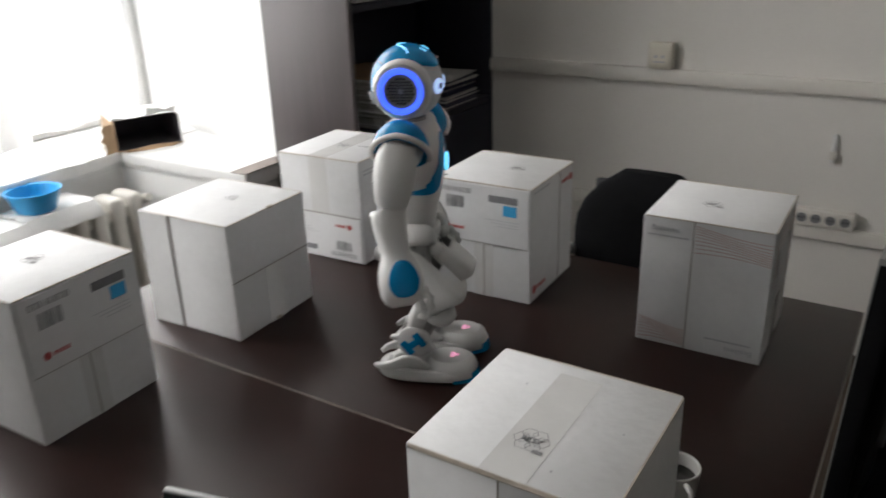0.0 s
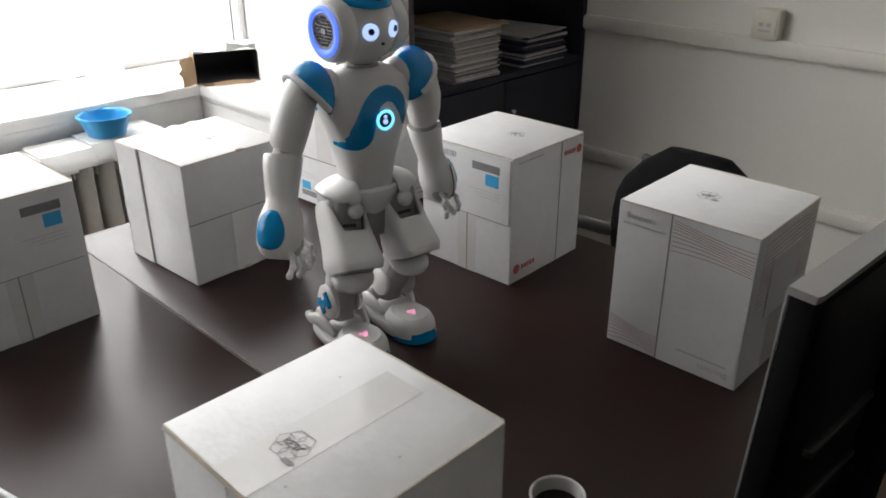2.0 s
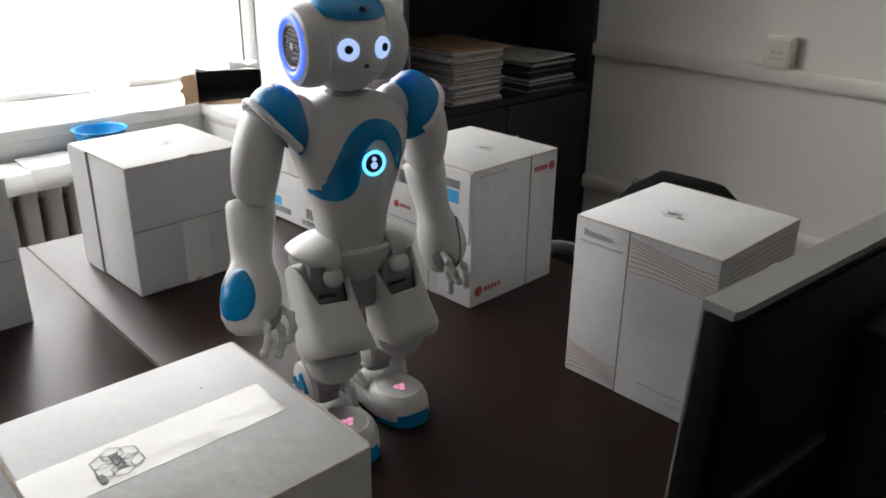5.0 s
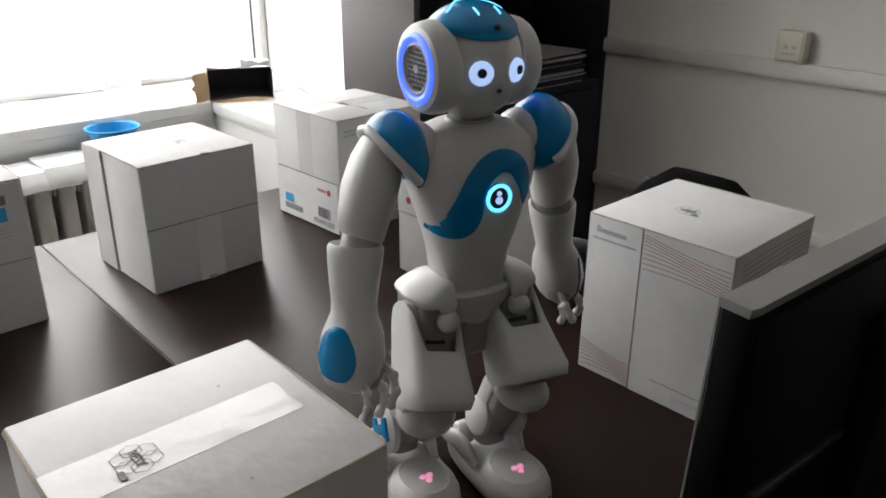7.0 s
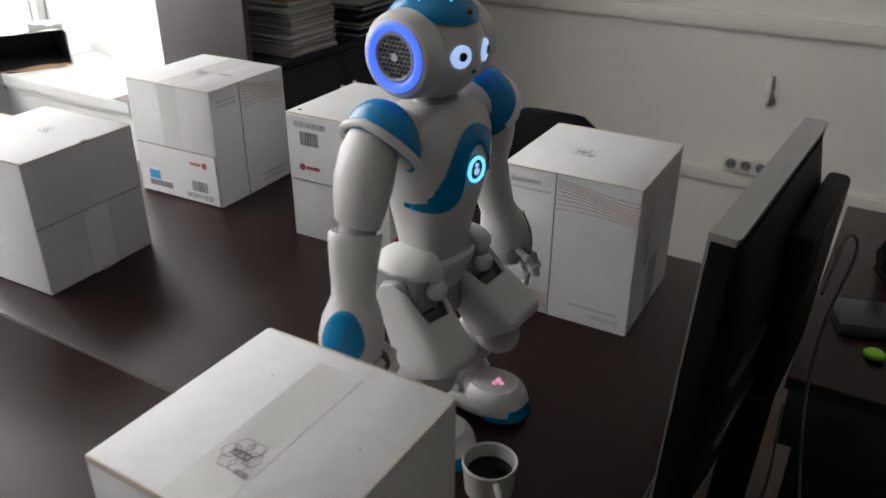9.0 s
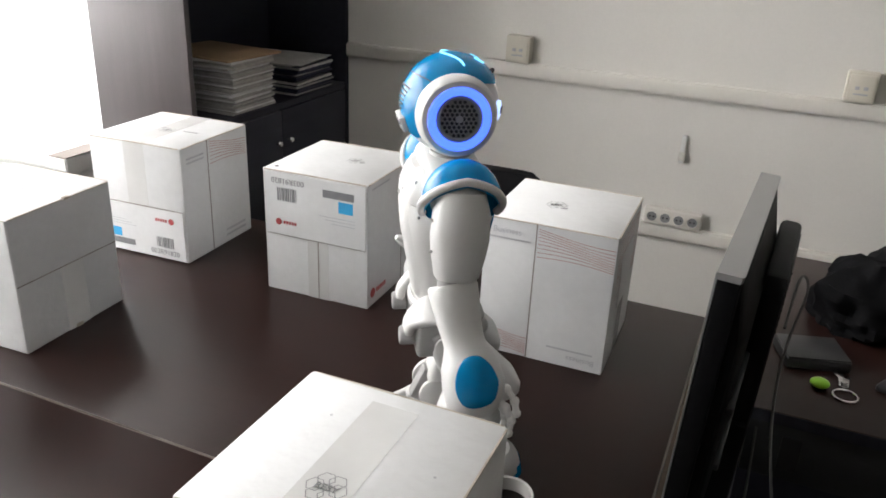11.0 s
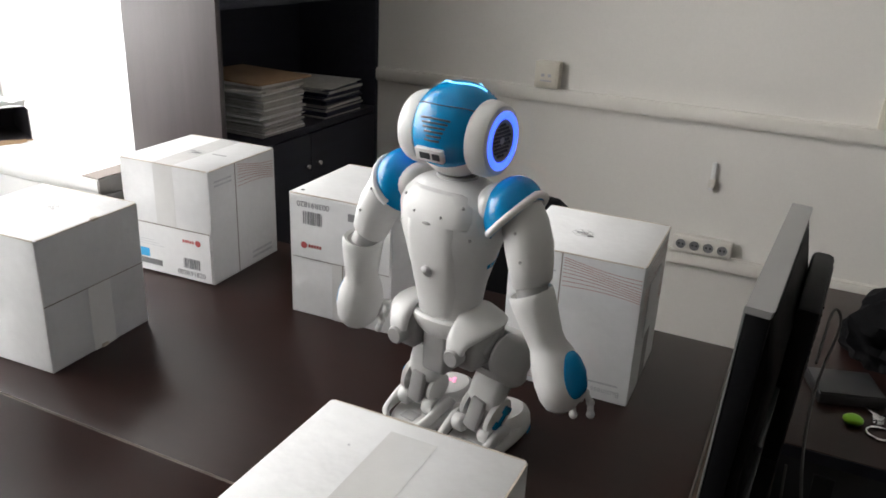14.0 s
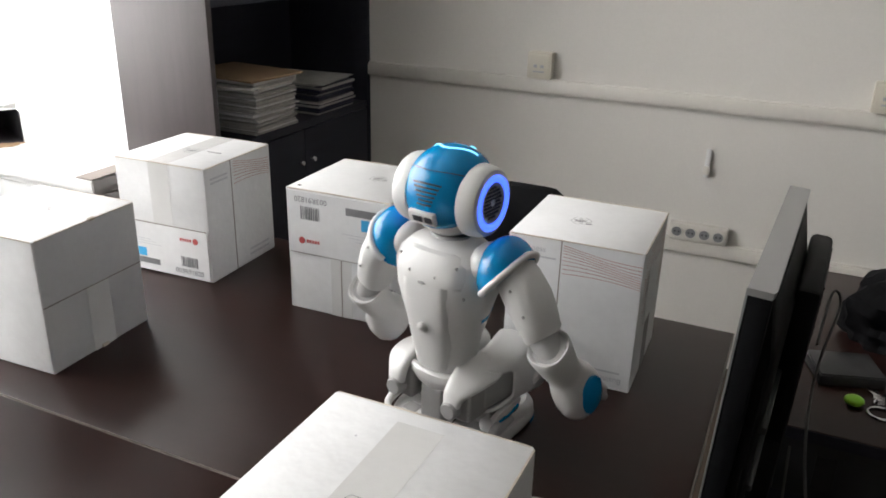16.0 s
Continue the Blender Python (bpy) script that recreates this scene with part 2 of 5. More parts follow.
# ---------- the room ----------
NW, WF, HI = 2.03, -0.48, 3.2     # north wall, inner face of the window wall, ceiling
structure("floor", box(-2.2, 6.6, -5.4, 2.2, -0.1, 0), FLOOR, "worn brown wooden office floor", "floor")
structure("ceiling", box(-2.2, 6.6, -5.4, 2.2, HI, HI + 0.1), CEIL, "white painted ceiling", "ceiling")
structure("wall_north", box(-2.2, 6.6, NW, NW + 0.17, 0, HI), WALL, "warm off-white painted plaster wall", "wall")
# East and south walls are unseen; set far out to weaken bounced light
structure("wall_east", box(6.5, 6.6, -5.4, NW, 0, HI), WALL, "warm off-white painted plaster wall", "wall")
structure("wall_south", box(-2.2, 6.5, -5.4, -5.3, 0, HI), WALL, "warm off-white painted plaster wall", "wall")
# thick window wall: opening from y -1.35 to 1.15, radiator niche below it from y -1.2 to 0.96
def prism(corners, z0, z1, bm=None):
    """An upright block over a plan outline."""
    bm = bm or bmesh.new()
    lo = [bm.verts.new((x, y, z0)) for x, y in corners]
    hi = [bm.verts.new((x, y, z1)) for x, y in corners]
    bm.faces.new(lo[::-1])
    bm.faces.new(hi)
    for k in range(len(corners)):
        n = (k + 1) % len(corners)
        bm.faces.new((lo[k], lo[n], hi[n], hi[k]))
    return bm


# splayed reveals: the opening widens from the room to the window
bm = prism([(WF, 1.15), (WF, NW), (-1.75, NW), (-1.75, 1.46), (-1.56, 1.46)], 0, HI)
prism([(WF, -1.35), (-1.56, -1.66), (-1.75, -1.66), (-1.75, -5.3), (WF, -5.3)], 0, HI, bm)
prism([(WF, 1.149), (-1.56, 1.459), (-1.56, -1.659), (WF, -1.349)], 2.95, HI, bm)
box(-1.75, WF, 0.96, 1.149, 0, 0.665, bm=bm)
box(-1.75, WF, -1.349, -1.2, 0, 0.665, bm=bm)
box(-1.75, -1.13, -1.2, 0.96, 0, 0.665, bm=bm)
structure("wall_west", bm, WHITEWALL, "thick white window wall with a radiator niche", "wall")
bm = prism([(-1.1, -1.47), (-1.1, 1.325), (-1.56, 1.457), (-1.75, 1.457), (-1.75, -1.657), (-1.56, -1.657)], 0.69, 0.73)
prism([(WF + 0.02, 0.94), (WF + 0.02, 1.147), (WF - 0.005, 1.149), (-1.099, 1.324), (-1.099, 0.94)], 0.689, 0.729, bm)
box(-1.75, -1.115, -1.4, 0.955, 0.667, 0.69, bm=bm)
box(-1.115, WF + 0.004, 0.955, 1.147, 0.667, 0.689, bm=bm)
bmesh.ops.bevel(bm, geom=bm.edges[:], offset=0.004, segments=2, affect="EDGES")
structure("window_sill", bm, SILL, "white painted deep window sill with a chipped edge", "window sill", True)
bm = box(WF - 0.045, WF + 0.022, 0.938, 1.146, 0.7305, 0.733)
structure("sill_trim", bm, EDGE, "bare wooden strip on the end of the sill", "trim")

# window: frame, mullions, casement bars, panes
win = thing("window_1", "tall white casement window, glaring with daylight", "window", kind="structure")
for y0, y1 in ((-1.655, -1.62), (1.432, 1.455)):
    part("window_frame", box(-1.6, -1.55, y0, y1, 0.731, 2.948, 0.006), SILL, win)
for z0, z1 in ((0.731, 0.757), (2.88, 2.948)):
    part("window_frame", box(-1.598, -1.552, -1.62, 1.432, z0, z1, 0.006), SILL, win)
for y in (-0.9, -0.07, 0.775):
    part("mullion", box(-1.61, -1.535, y - 0.038, y + 0.038, 0.757, 2.88, 0.012), SILL, win)
for y0, y1 in ((-1.61, -0.93), (-0.87, -0.1), (-0.04, 0.745), (0.805, 1.436)):
    o = part("window_pane", box(-1.577, -1.573, y0, y1, 0.75, 2.9), GLASS, win)
    o.visible_shadow = False
part("casement_joint", box(-1.572, -1.556, 1.384, 1.393, 0.757, 2.88), CABLE, win, "dark gap beside the casement")
cur = bpy.data.materials.new("net_curtain_cloth")
cur.use_nodes = True
cn, cl = cur.node_tree.nodes, cur.node_tree.links
tl, tp, mx = cn.new("ShaderNodeBsdfTranslucent"), cn.new("ShaderNodeBsdfTransparent"), cn.new("ShaderNodeMixShader")
wv = cn.new("ShaderNodeTexNoise")
wv.inputs["Scale"].default_value = 30
rg = cn.new("ShaderNodeMapRange")
rg.inputs["To Min"].default_value, rg.inputs["To Max"].default_value = 0.1, 0.32
cl.new(wv.outputs[0], rg.inputs["Value"])
cl.new(rg.outputs[0], mx.inputs[0])
tl.inputs[0].default_value = (0.9, 0.9, 0.9, 1)
cl.new(tl.outputs[0], mx.inputs[1])
cl.new(tp.outputs[0], mx.inputs[2])
cl.new(mx.outputs[0], cn["Material Output"].inputs["Surface"])
bm = bmesh.new()
rows = []
for k in range(160):
    y = -1.58 + 2.935 * k / 159
    x = -1.50 + 0.012 * math.sin(k * 0.55) + 0.008 * math.sin(k * 0.21 + 1)
    rows.append([bm.verts.new((x, y, z)) for z in (0.768 + 0.012 * math.sin(k * 0.3) + 0.012 * math.sin(k * 0.09), 1.4, 2.0, 2.93)])
for p, q in zip(rows, rows[1:]):
    for k in range(3):
        bm.faces.new((p[k], p[k + 1], q[k + 1], q[k]))
tagged(part("net_curtain", bm, cur), "sheer white net curtain before the window", "curtain")
drape = cur.copy()
drape.name = "gathered_net_curtain"
for k in drape.node_tree.nodes:
    if k.type == "MAP_RANGE":
        k.inputs["To Min"].default_value, k.inputs["To Max"].default_value = 0.0, 0.05
bm = bmesh.new()
rows = []
for k in range(61):
    u = k / 60 - 0.5
    rows.append([bm.verts.new((-1.465 + 0.018 * math.sin(k * 0.75) + 0.006 * math.sin(k * 0.31 + z), 0.755 - 0.012 * z + u * (0.1 + 0.03 * math.cos(4 * (z - 0.73))) * (1.15 - 0.2 * (z - 0.73)), z)) for z in (0.736, 0.85, 1.0, 1.3, 1.8, 2.4, 2.93)])
for p, q in zip(rows, rows[1:]):
    for k in range(6):
        bm.faces.new((p[k], p[k + 1], q[k + 1], q[k]))
tagged(part("gathered_curtain", bm, drape), "white net curtain gathered into folds before the window post", "curtain")
# parapet of the building outside and the bright overcast
bm = box(-2.3, -2.1, -3, 4, -0.5, 0.5, 0.01)
for k in range(15):
    box(-2.28, -2.12, -2.2 + k * 0.36, -2.02 + k * 0.36, 0.5, 0.66, 0.01, bm=bm)
structure("balustrade_outside", bm, STONE, "pale stone balustrade outside the window", "balustrade")
structure("backdrop", box(-14.1, -14, -22, 22, -6, 22), BACKDROP, "bright overcast sky outside the window", "sky")

# trunking on the north wall
def trunking(name, z0, z1, x0, lab):
    t = thing(name, lab, "cable trunking", kind="structure")
    part("trunking_body", box(x0, 6.5, NW - 0.022, NW, z0, z1, 0.003), TRUNK, t)
    part("trunking_lid", box(x0, 6.5, NW - 0.027, NW - 0.0225, z0 + 0.006, z1 - 0.006, 0.002), TRUNK, t)


trunking("trim_upper", 0.922, 0.974, -0.118, "long off-white plastic cable trunking on the wall")
trunking("trim_lower", 0.422, 0.474, -0.118, "low off-white plastic cable trunking on the wall")


def wall_box(x, z, label):
    t = thing("wall_socket_box", label, "socket box", pose(x, NW - 0.002, z), "boxes on the wall")
    part("housing", box(-0.044, 0.044, -0.042, 0, 0, 0.092, 0.005), PLASTIC, t)
    part("cover", box(-0.036, 0.036, -0.046, -0.0425, 0.008, 0.084, 0.002), PLASTIC, t)
    for dx in (-0.012, 0.012):
        part("jack", box(dx - 0.006, dx + 0.006, -0.048, -0.0455, 0.04, 0.05), INKPALE, t)
    part("shutter", box(-0.02, 0.02, -0.0475, -0.0462, 0.024, 0.029), INKPALE, t)


wall_box(0.577, 0.976, "square ivory wall box above the trunking")
wall_box(1.664, 0.976, "square ivory wall box above the trunking")
t = thing("cable_clip", "white plastic strap stuck to the wall", "wall clip", pose(1.178, NW - 0.002, 0.70))
part("strap", box(-0.008, 0.008, -0.012, 0, 0.0, 0.096, 0.003), PAPER, t)
part("buckle", box(-0.011, 0.011, -0.02, -0.0125, 0.01, 0.04, 0.003), TRUNK, t)
t = thing("socket_strip", "four-gang white socket strip on the low trunking", "power strip", pose(1.183, NW - 0.002, 0.4755))
part("housing", box(-0.098, 0.098, -0.04, 0, 0, 0.06, 0.008), TRUNK, t)
for k in range(4):
    x = -0.069 + k * 0.046
    m = pose(x, -0.0402, 0.03, 90)
    o = part("socket", lathe([(0, -0.006), (0.0165, -0.006), (0.0172, 0.0004), (0, 0.0004)], 24, m=m), INKGREY, t, "recessed grey round socket")
    part("socket_rim", lathe([(0.0168, -0.001), (0.0168, 0.0026), (0.0182, 0.0034), (0.0202, 0.003), (0.021, -0.001)], 24, m=m), TRUNK, t)
    for dx in (-0.0065, 0.0065):
        part("hole", lathe([(0, 0.001), (0.0034, 0.001), (0.0034, 0), (0, 0)], 8, m=m @ pose(dx, 0, 0)), DARKHOLE, o)

# ---------- bookcase ----------
bc = thing("bookcase", "tall dark wooden bookcase with open shelves above doors", "bookcase")
X0, X1, Y0, Y1 = -0.478, -0.12, 1.112, 2.026
part("side_panel", box(X0, X1, Y0, Y0 + 0.022, 0, 2.3, 0.001), WENGE_LIT_SIDE, bc, "dark wood side panel in its lit greyish tone")
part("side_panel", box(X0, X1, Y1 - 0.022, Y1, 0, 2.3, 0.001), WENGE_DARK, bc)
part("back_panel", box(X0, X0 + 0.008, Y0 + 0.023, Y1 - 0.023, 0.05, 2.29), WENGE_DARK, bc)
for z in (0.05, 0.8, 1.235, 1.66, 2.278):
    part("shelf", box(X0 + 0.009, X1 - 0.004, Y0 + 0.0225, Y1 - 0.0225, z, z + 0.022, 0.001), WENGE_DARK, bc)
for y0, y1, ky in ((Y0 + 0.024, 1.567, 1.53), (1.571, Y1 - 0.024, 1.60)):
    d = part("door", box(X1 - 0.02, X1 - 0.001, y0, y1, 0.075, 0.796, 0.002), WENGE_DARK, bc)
    part("knob", lathe([(0, 0.02), (0.008, 0.019), (0.01, 0.014), (0.005, 0.008), (0.006, 0), (0, 0)], 14, m=pose(X1, ky, 0.688, 0, 90)), CHROME, d, "small metal knob")


def paper_stack(name, x, y, w, d, z, sheets, mats, label, spread, category="paper stack"):
    """Wide w across the shelf, deep d."""
    t = thing(name, label, category, pose(x, y, z))
    r = random.Random(sum(map(ord, name)) + sheets)
    h = 0.0
    for k in range(sheets):
        th = r.choice((0.003, 0.005, 0.007, 0.010))
        ww, dd = w * r.uniform(0.9, 1.02), d * r.uniform(0.93, 1.02)
        dx, dy = r.uniform(-spread, spread), r.uniform(-spread, spread)
        part("sheaf", box(dx - dd / 2, dx + dd / 2, dy - ww / 2, dy + ww / 2, h, h + th - 0.0012, 0.001, 1), mats[k % len(mats)], t, at=pose(0, 0, 0, 0, 0, r.uniform(-2, 2)), smooth=False)
        h += th
    return t, h


t, h = paper_stack("paper_stack", -0.285, 1.44, 0.225, 0.3, 0.8225, 26, (PAPEROLD, PAPER, PAPEROLD, PAPEROLD), "tall uneven stack of papers and folders", 0.007)
part("folder", box(-0.15, 0.165, -0.12, 0.135, h, h + 0.007, 0.001, 1), KRAFT, t, "brown card folder on top", at=pose(0, 0, 0, 0, 0, -5))
part("folder", box(-0.13, 0.14, -0.15, 0.09, h - 0.0085, h - 0.0012, 0.001, 1), PAPEROLD, t, "grey folder sticking out", at=pose(0, 0, -0.011, 1.5, 0, 6))
t, h = paper_stack("folder_stack", -0.28, 1.805, 0.25, 0.29, 0.8225, 17, (NAVY, PAPEROLD, NAVY, NAVY, PAPEROLD), "stack of navy folders and loose papers", 0.01, "folders")
part("loose_sheet", box(-0.14, 0.15, -0.14, 0.12, h, h + 0.0025, 0.0005, 1), PAPEROLD, t, "loose sheet lying askew on top", at=pose(0, 0, 0, 0, 0, 7))
t = thing("upright_book", "thin grey book standing against the bookcase side", "book", pose(-0.24, 1.152, 0.8225))
part("cover", box(-0.09, 0.09, -0.011, 0.011, 0, 0.2, 0.002), PAPEROLD, t)
part("pages", box(-0.086, 0.0915, -0.008, 0.008, 0.004, 0.196), PAPER, t)
paper_stack("paper_pile", -0.28, 1.4, 0.36, 0.25, 1.2575, 4, (PAPEROLD, PAPER, NAVY), "low pile of papers on the upper shelf", 0.02)

# ---------- desks ----------
def desk(y0, y1, label):
    t = thing("desk", label, "desk", group="desks pushed together")
    part("desktop", box(0.003, 1.397, y0 + 0.0012, y1 - 0.0012, 0.724, 0.75, 0.0015), WENGE, t)
    for x0, x1 in ((1.3972, 1.3986), (0.0014, 0.0028)):
        e = part("edge_band", box(x0, x1, y0 + 0.002, y1 - 0.002, 0.7255, 0.747), WENGE, t)
        # thin pale strip puts the highlight along the desk edge into the colour
        part("worn_corner", box(x0, x1, y0 + 0.002, y1 - 0.002, 0.7472, 0.7497), EDGE, e, "pale strip for the highlight on the upper corner")
    part("worn_corner", box(0.004, 1.396, (y0 if y0 > -0.1 else y1 - 0.0012), (y0 + 0.0012 if y0 > -0.1 else y1), 0.7455, 0.7495), EDGE, t, "pale line along the joint")
    for x in (0.04, 1.335):
        part("side_panel", box(x, x + 0.025, y0 + 0.05, y1 - 0.05, 0, 0.7238, 0.001), WENGE, t)
    part("modesty_panel", box(0.066, 1.334, (y0 + y1) / 2, (y0 + y1) / 2 + 0.018, 0.3, 0.7236, 0.001), WENGE, t)
    return t


desk(0.0012, 0.776, "dark wenge laminate desk with pale edge lines")
desk(-0.776, -0.0012, "dark wenge laminate desk joined to another")

# ---------- cartons ----------
BW, BD, BH = 0.1115, 0.111, 0.25


def face(side, u0, u1, v0, v1, lift, thick=0.0008):
    """A thin slab on a carton's side: F front, R right, T top; u, v in metres from the lower left."""
    a, b = lift, lift + thick
    if side == "F":
        return box(-BW + u0, -BW + u1, -BD - b, -BD - a, v0, v1)
    if side == "R":
        return box(BW + a, BW + b, -BD + u0, -BD + u1, v0, v1)
    return box(-BW + u0, -BW + u1, -BD + v0, -BD + v1, BH + a, BH + b)


def face_frame(side, u, v, lift, turn=0):
    """The frame of a print on a side, turned in its plane."""
    if side == "F":
        m = pose(-BW + u, -BD - lift, v, 90)
    elif side == "R":
        m = Matrix.Translation((BW + lift, -BD + u, v)) @ pose(0, 0, 0, 90, 0, 90)
    else:
        m = pose(-BW + u, -BD + v, BH + lift)
    return m @ pose(0, 0, 0, 0, 0, turn)


def plane_plate(m, u0, u1, v0, v1, thick=0.0003, bm=None):
    bm = bm or bmesh.new()
    c = [(u0, v0), (u1, v0), (u1, v1), (u0, v1)]
    lo = [bm.verts.new(m @ Vector((u, v, 0))) for u, v in c]
    hi = [bm.verts.new(m @ Vector((u, v, thick))) for u, v in c]
    bm.faces.new(hi)
    bm.faces.new(lo[::-1])
    for k in range(4):
        bm.faces.new((lo[k], lo[(k + 1) % 4], hi[(k + 1) % 4], hi[k]))
    return bm


def logo_bars(m, parent, s=1.0):
    """A brand mark as plain red shapes: a ball and a row of bars."""
    part("brand_ball", lathe([(0, 0.0004), (0.0085 * s, 0.0004), (0.0085 * s, 0), (0, 0)], 18, m=m), INKRED, parent)
    bm = None
    for k in range(5):
        bm = plane_plate(m, (0.013 + 0.0075 * k) * s, (0.0185 + 0.0075 * k) * s, -0.004 * s, 0.004 * s, bm=bm)
    part("brand_bars", bm, INKRED, parent)


def label_panel(b, side, u0, u1, v0, v1, turned):
    """A printed end flap; turned when it stands on its head."""
    flap = part("end_flap", face(side, u0, u1, v0, v1, 0.0006, 0.0026), CARD, b, "printed white end flap")
    part("flap_edge", face(side, u0 + 0.002, u1 - 0.002, v0 - 0.0022 if turned else v1, v0 if turned else v1 + 0.0022, 0.0004, 0.0012), CREASE, flap)
    m = face_frame(side, (u0 + u1) / 2, (v0 + v1) / 2, 0.0034, 180 if turned else 0)
    W, H = u1 - u0, v1 - v0
    # with the flap's own writing upright: barcode and number low at the right, brand high at the right, grey and blue low at the left
    part("code_lettering", lettering("003R91820", 0.0155, m @ Matrix.Translation((W * 0.26, -H * 0.38, 0))), INKGREY, flap)
    bm = None
    r = random.Random(3)
    x = W * 0.175
    while x < W * 0.37:
        w = r.choice((0.0012, 0.0018, 0.0028))
        bm = plane_plate(m, x, x + w, -H * 0.27, -H * 0.06, bm=bm)
        x += w + r.choice((0.0012, 0.0016, 0.0022))
    tagged(part("barcode", bm, INKGREY, flap), kind="stuff")
    part("grey_bar", plane_plate(m, -W * 0.39, -W * 0.09, -H * 0.36, -H * 0.24), INKGREY, flap)
    part("blue_square", plane_plate(m, -W * 0.38, -W * 0.24, -H * 0.21, -H * 0.03), INKBLUE, flap)
    for k in range(3):
        part("small_print", plane_plate(m, -W * 0.4, -W * (0.05 + 0.06 * k), H * (0.06 + 0.05 * k), H * (0.068 + 0.05 * k)), INKPALE, flap)
    logo_bars(m @ Matrix.Translation((W * 0.36, H * 0.29, 0)) @ pose(0, 0, 0, 0, 0, 180), flap, 0.8)
    return flap


def wavy_lines(side, u0, u1, v0, v1, n, b, slope):
    bm = bmesh.new()
    for k in range(n):
        for i in range(12):
            a, c = i / 12, (i + 1) / 12
            def h(q):
                return v0 + (v1 - v0) * (k / n) + 0.006 * math.sin(2.6 * q + 0.35 * k) + slope * q
            ua, uc = u0 + (u1 - u0) * a, u0 + (u1 - u0) * c
            m = face_frame(side, 0, 0, 0.0012)
            vs = [bm.verts.new(m @ Vector((u, v, 0))) for u, v in ((ua, h(a)), (uc, h(c)), (uc, h(c) + 0.0011), (ua, h(a) + 0.0011))]
            bm.faces.new(vs)
    tagged(part("line_print", bm, INKROSE, b), kind="stuff")


def stamp(b, u, v, s=1.0, turn=0, text=True):
    m = face_frame("T", u, v, 0.0013, turn)
    bm = bmesh.new()
    for k in range(6):
        ring(0.0105 * s, 0.0005, m @ pose(0.014 * s * math.cos(k * math.pi / 3), 0.014 * s * math.sin(k * math.pi / 3), 0) @ Matrix.Diagonal((1, 1, 0.2, 1)), 6, 4, bm)
    o = tagged(part("recycling_stamp", bm, INKBLACK, b), kind="stuff")
    if text:
        part("stamp_lettering", lettering("RESY", 0.013 * s, m), INKBLACK, o)
    part("stamp_foot", plane_plate(m, 0.01 * s, 0.024 * s, -0.023 * s, -0.017 * s), INKBLACK, o)


def carton(x, y, turn, label):
    b = thing("paper_carton", label, "carton", pose(x, y, 0.7502, 0, 0, turn), "paper cartons on the desks")
    bm = box(-BW, BW, -BD, BD, 0, BH, 0.0025, 3)
    r = random.Random(int(x * 1000))
    for v in bm.verts:
        k = abs(v.co.x) > BW - 0.004 and abs(v.co.y) > BD - 0.004
        v.co += Vector((r.uniform(-1, 1), r.uniform(-1, 1), r.uniform(-1, 0.4) if v.co.z > 0.1 else 0)) * (0.0008 if k else 0.0003)
    part("carton_body", bm, CARD, b)
    for sy in (-1, 1):
        part("worn_edge", tube([(-BW + 0.004, sy * BD, BH - 0.0012), (-BW * 0.3, sy * BD * 1.003, BH - 0.0006), (BW * 0.4, sy * BD * 1.002, BH - 0.001), (BW - 0.004, sy * BD, BH - 0.0012)], 0.0013, 5), CARDEDGE, b)
    part("worn_edge", tube([(BW, -BD + 0.004, BH - 0.0012), (BW * 1.003, 0, BH - 0.0007), (BW, BD - 0.004, BH - 0.0012)], 0.0013, 5), CARDEDGE, b)
    return b


def slit(b, side, u, v0, v1, horizontal=False):
    part("seam", face(side, u - 0.0011, u + 0.0011, v0, v1, 0.0002, 0.0007) if not horizontal else face(side, v0, v1, u - 0.001, u + 0.001, 0.0002, 0.0007), CREASE, b)


def tape(b, side, u0, u1, v0, v1):
    part("tape", face(side, u0, u1, v0, v1, 0.0003, 0.0002), TAPE, b, "strip of clear packing tape")


def corner_lift(b, u):
    """A small torn flake of card that stands up from the upper edge."""
    part("torn_flake", box(BW - 0.003, BW + 0.0035, -BD + u, -BD + u + 0.013, BH - 0.004, BH + 0.0025, 0.001), CARD, b)


b1 = carton(0.245, -0.207, 1.5, "white paper carton with a printed end flap")
label_panel(b1, "R", 0.006, 0.216, 0.118, 0.246, True)
slit(b1, "R", 0.105, 0.0, 0.114)
tape(b1, "R", 0.085, 0.128, 0.0, 0.116)
stamp(b1, 0.1, 0.12, 0.8, 20)
slit(b1, "F", 0.07, 0.0, 0.246)
b2 = carton(0.267, 0.186, 2.8, "plain white paper carton with a taped crease")
b2.matrix_basis = b2.matrix_basis @ Matrix.Diagonal((1.02, 1.01, 0.955, 1))
slit(b2, "F", 0.078, 0.0, 0.248)
slit(b2, "F", 0.0803, 0.0, 0.246)
part("side_flap", face("F", 0.002, 0.0765, 0.002, 0.249, 0.0003, 0.0028), CARD, b2)
slit(b2, "R", 0.128, 0.0, 0.22, True)
tape(b2, "R", 0.09, 0.14, 0.0, 0.128)
part("torn_flake", box(BW - 0.004, BW + 0.003, 0.005, 0.018, BH - 0.003, BH + 0.0022, 0.001), CARDEDGE, b2)
part("torn_flake", box(BW - 0.002, BW + 0.004, -0.006, 0.008, 0.0, 0.006, 0.001), CARDEDGE, b2)
stamp(b2, 0.12, 0.13, 0.55, 10, False)
b3 = carton(0.2555, 0.602, 2.4, "white paper carton, its printed flap below")
b3.matrix_basis = b3.matrix_basis @ Matrix.Diagonal((1.03, 1.03, 1.0, 1))
label_panel(b3, "F", 0.004, 0.219, 0.003, 0.112, False)
tape(b3, "F", 0.085, 0.135, 0.112, 0.249)
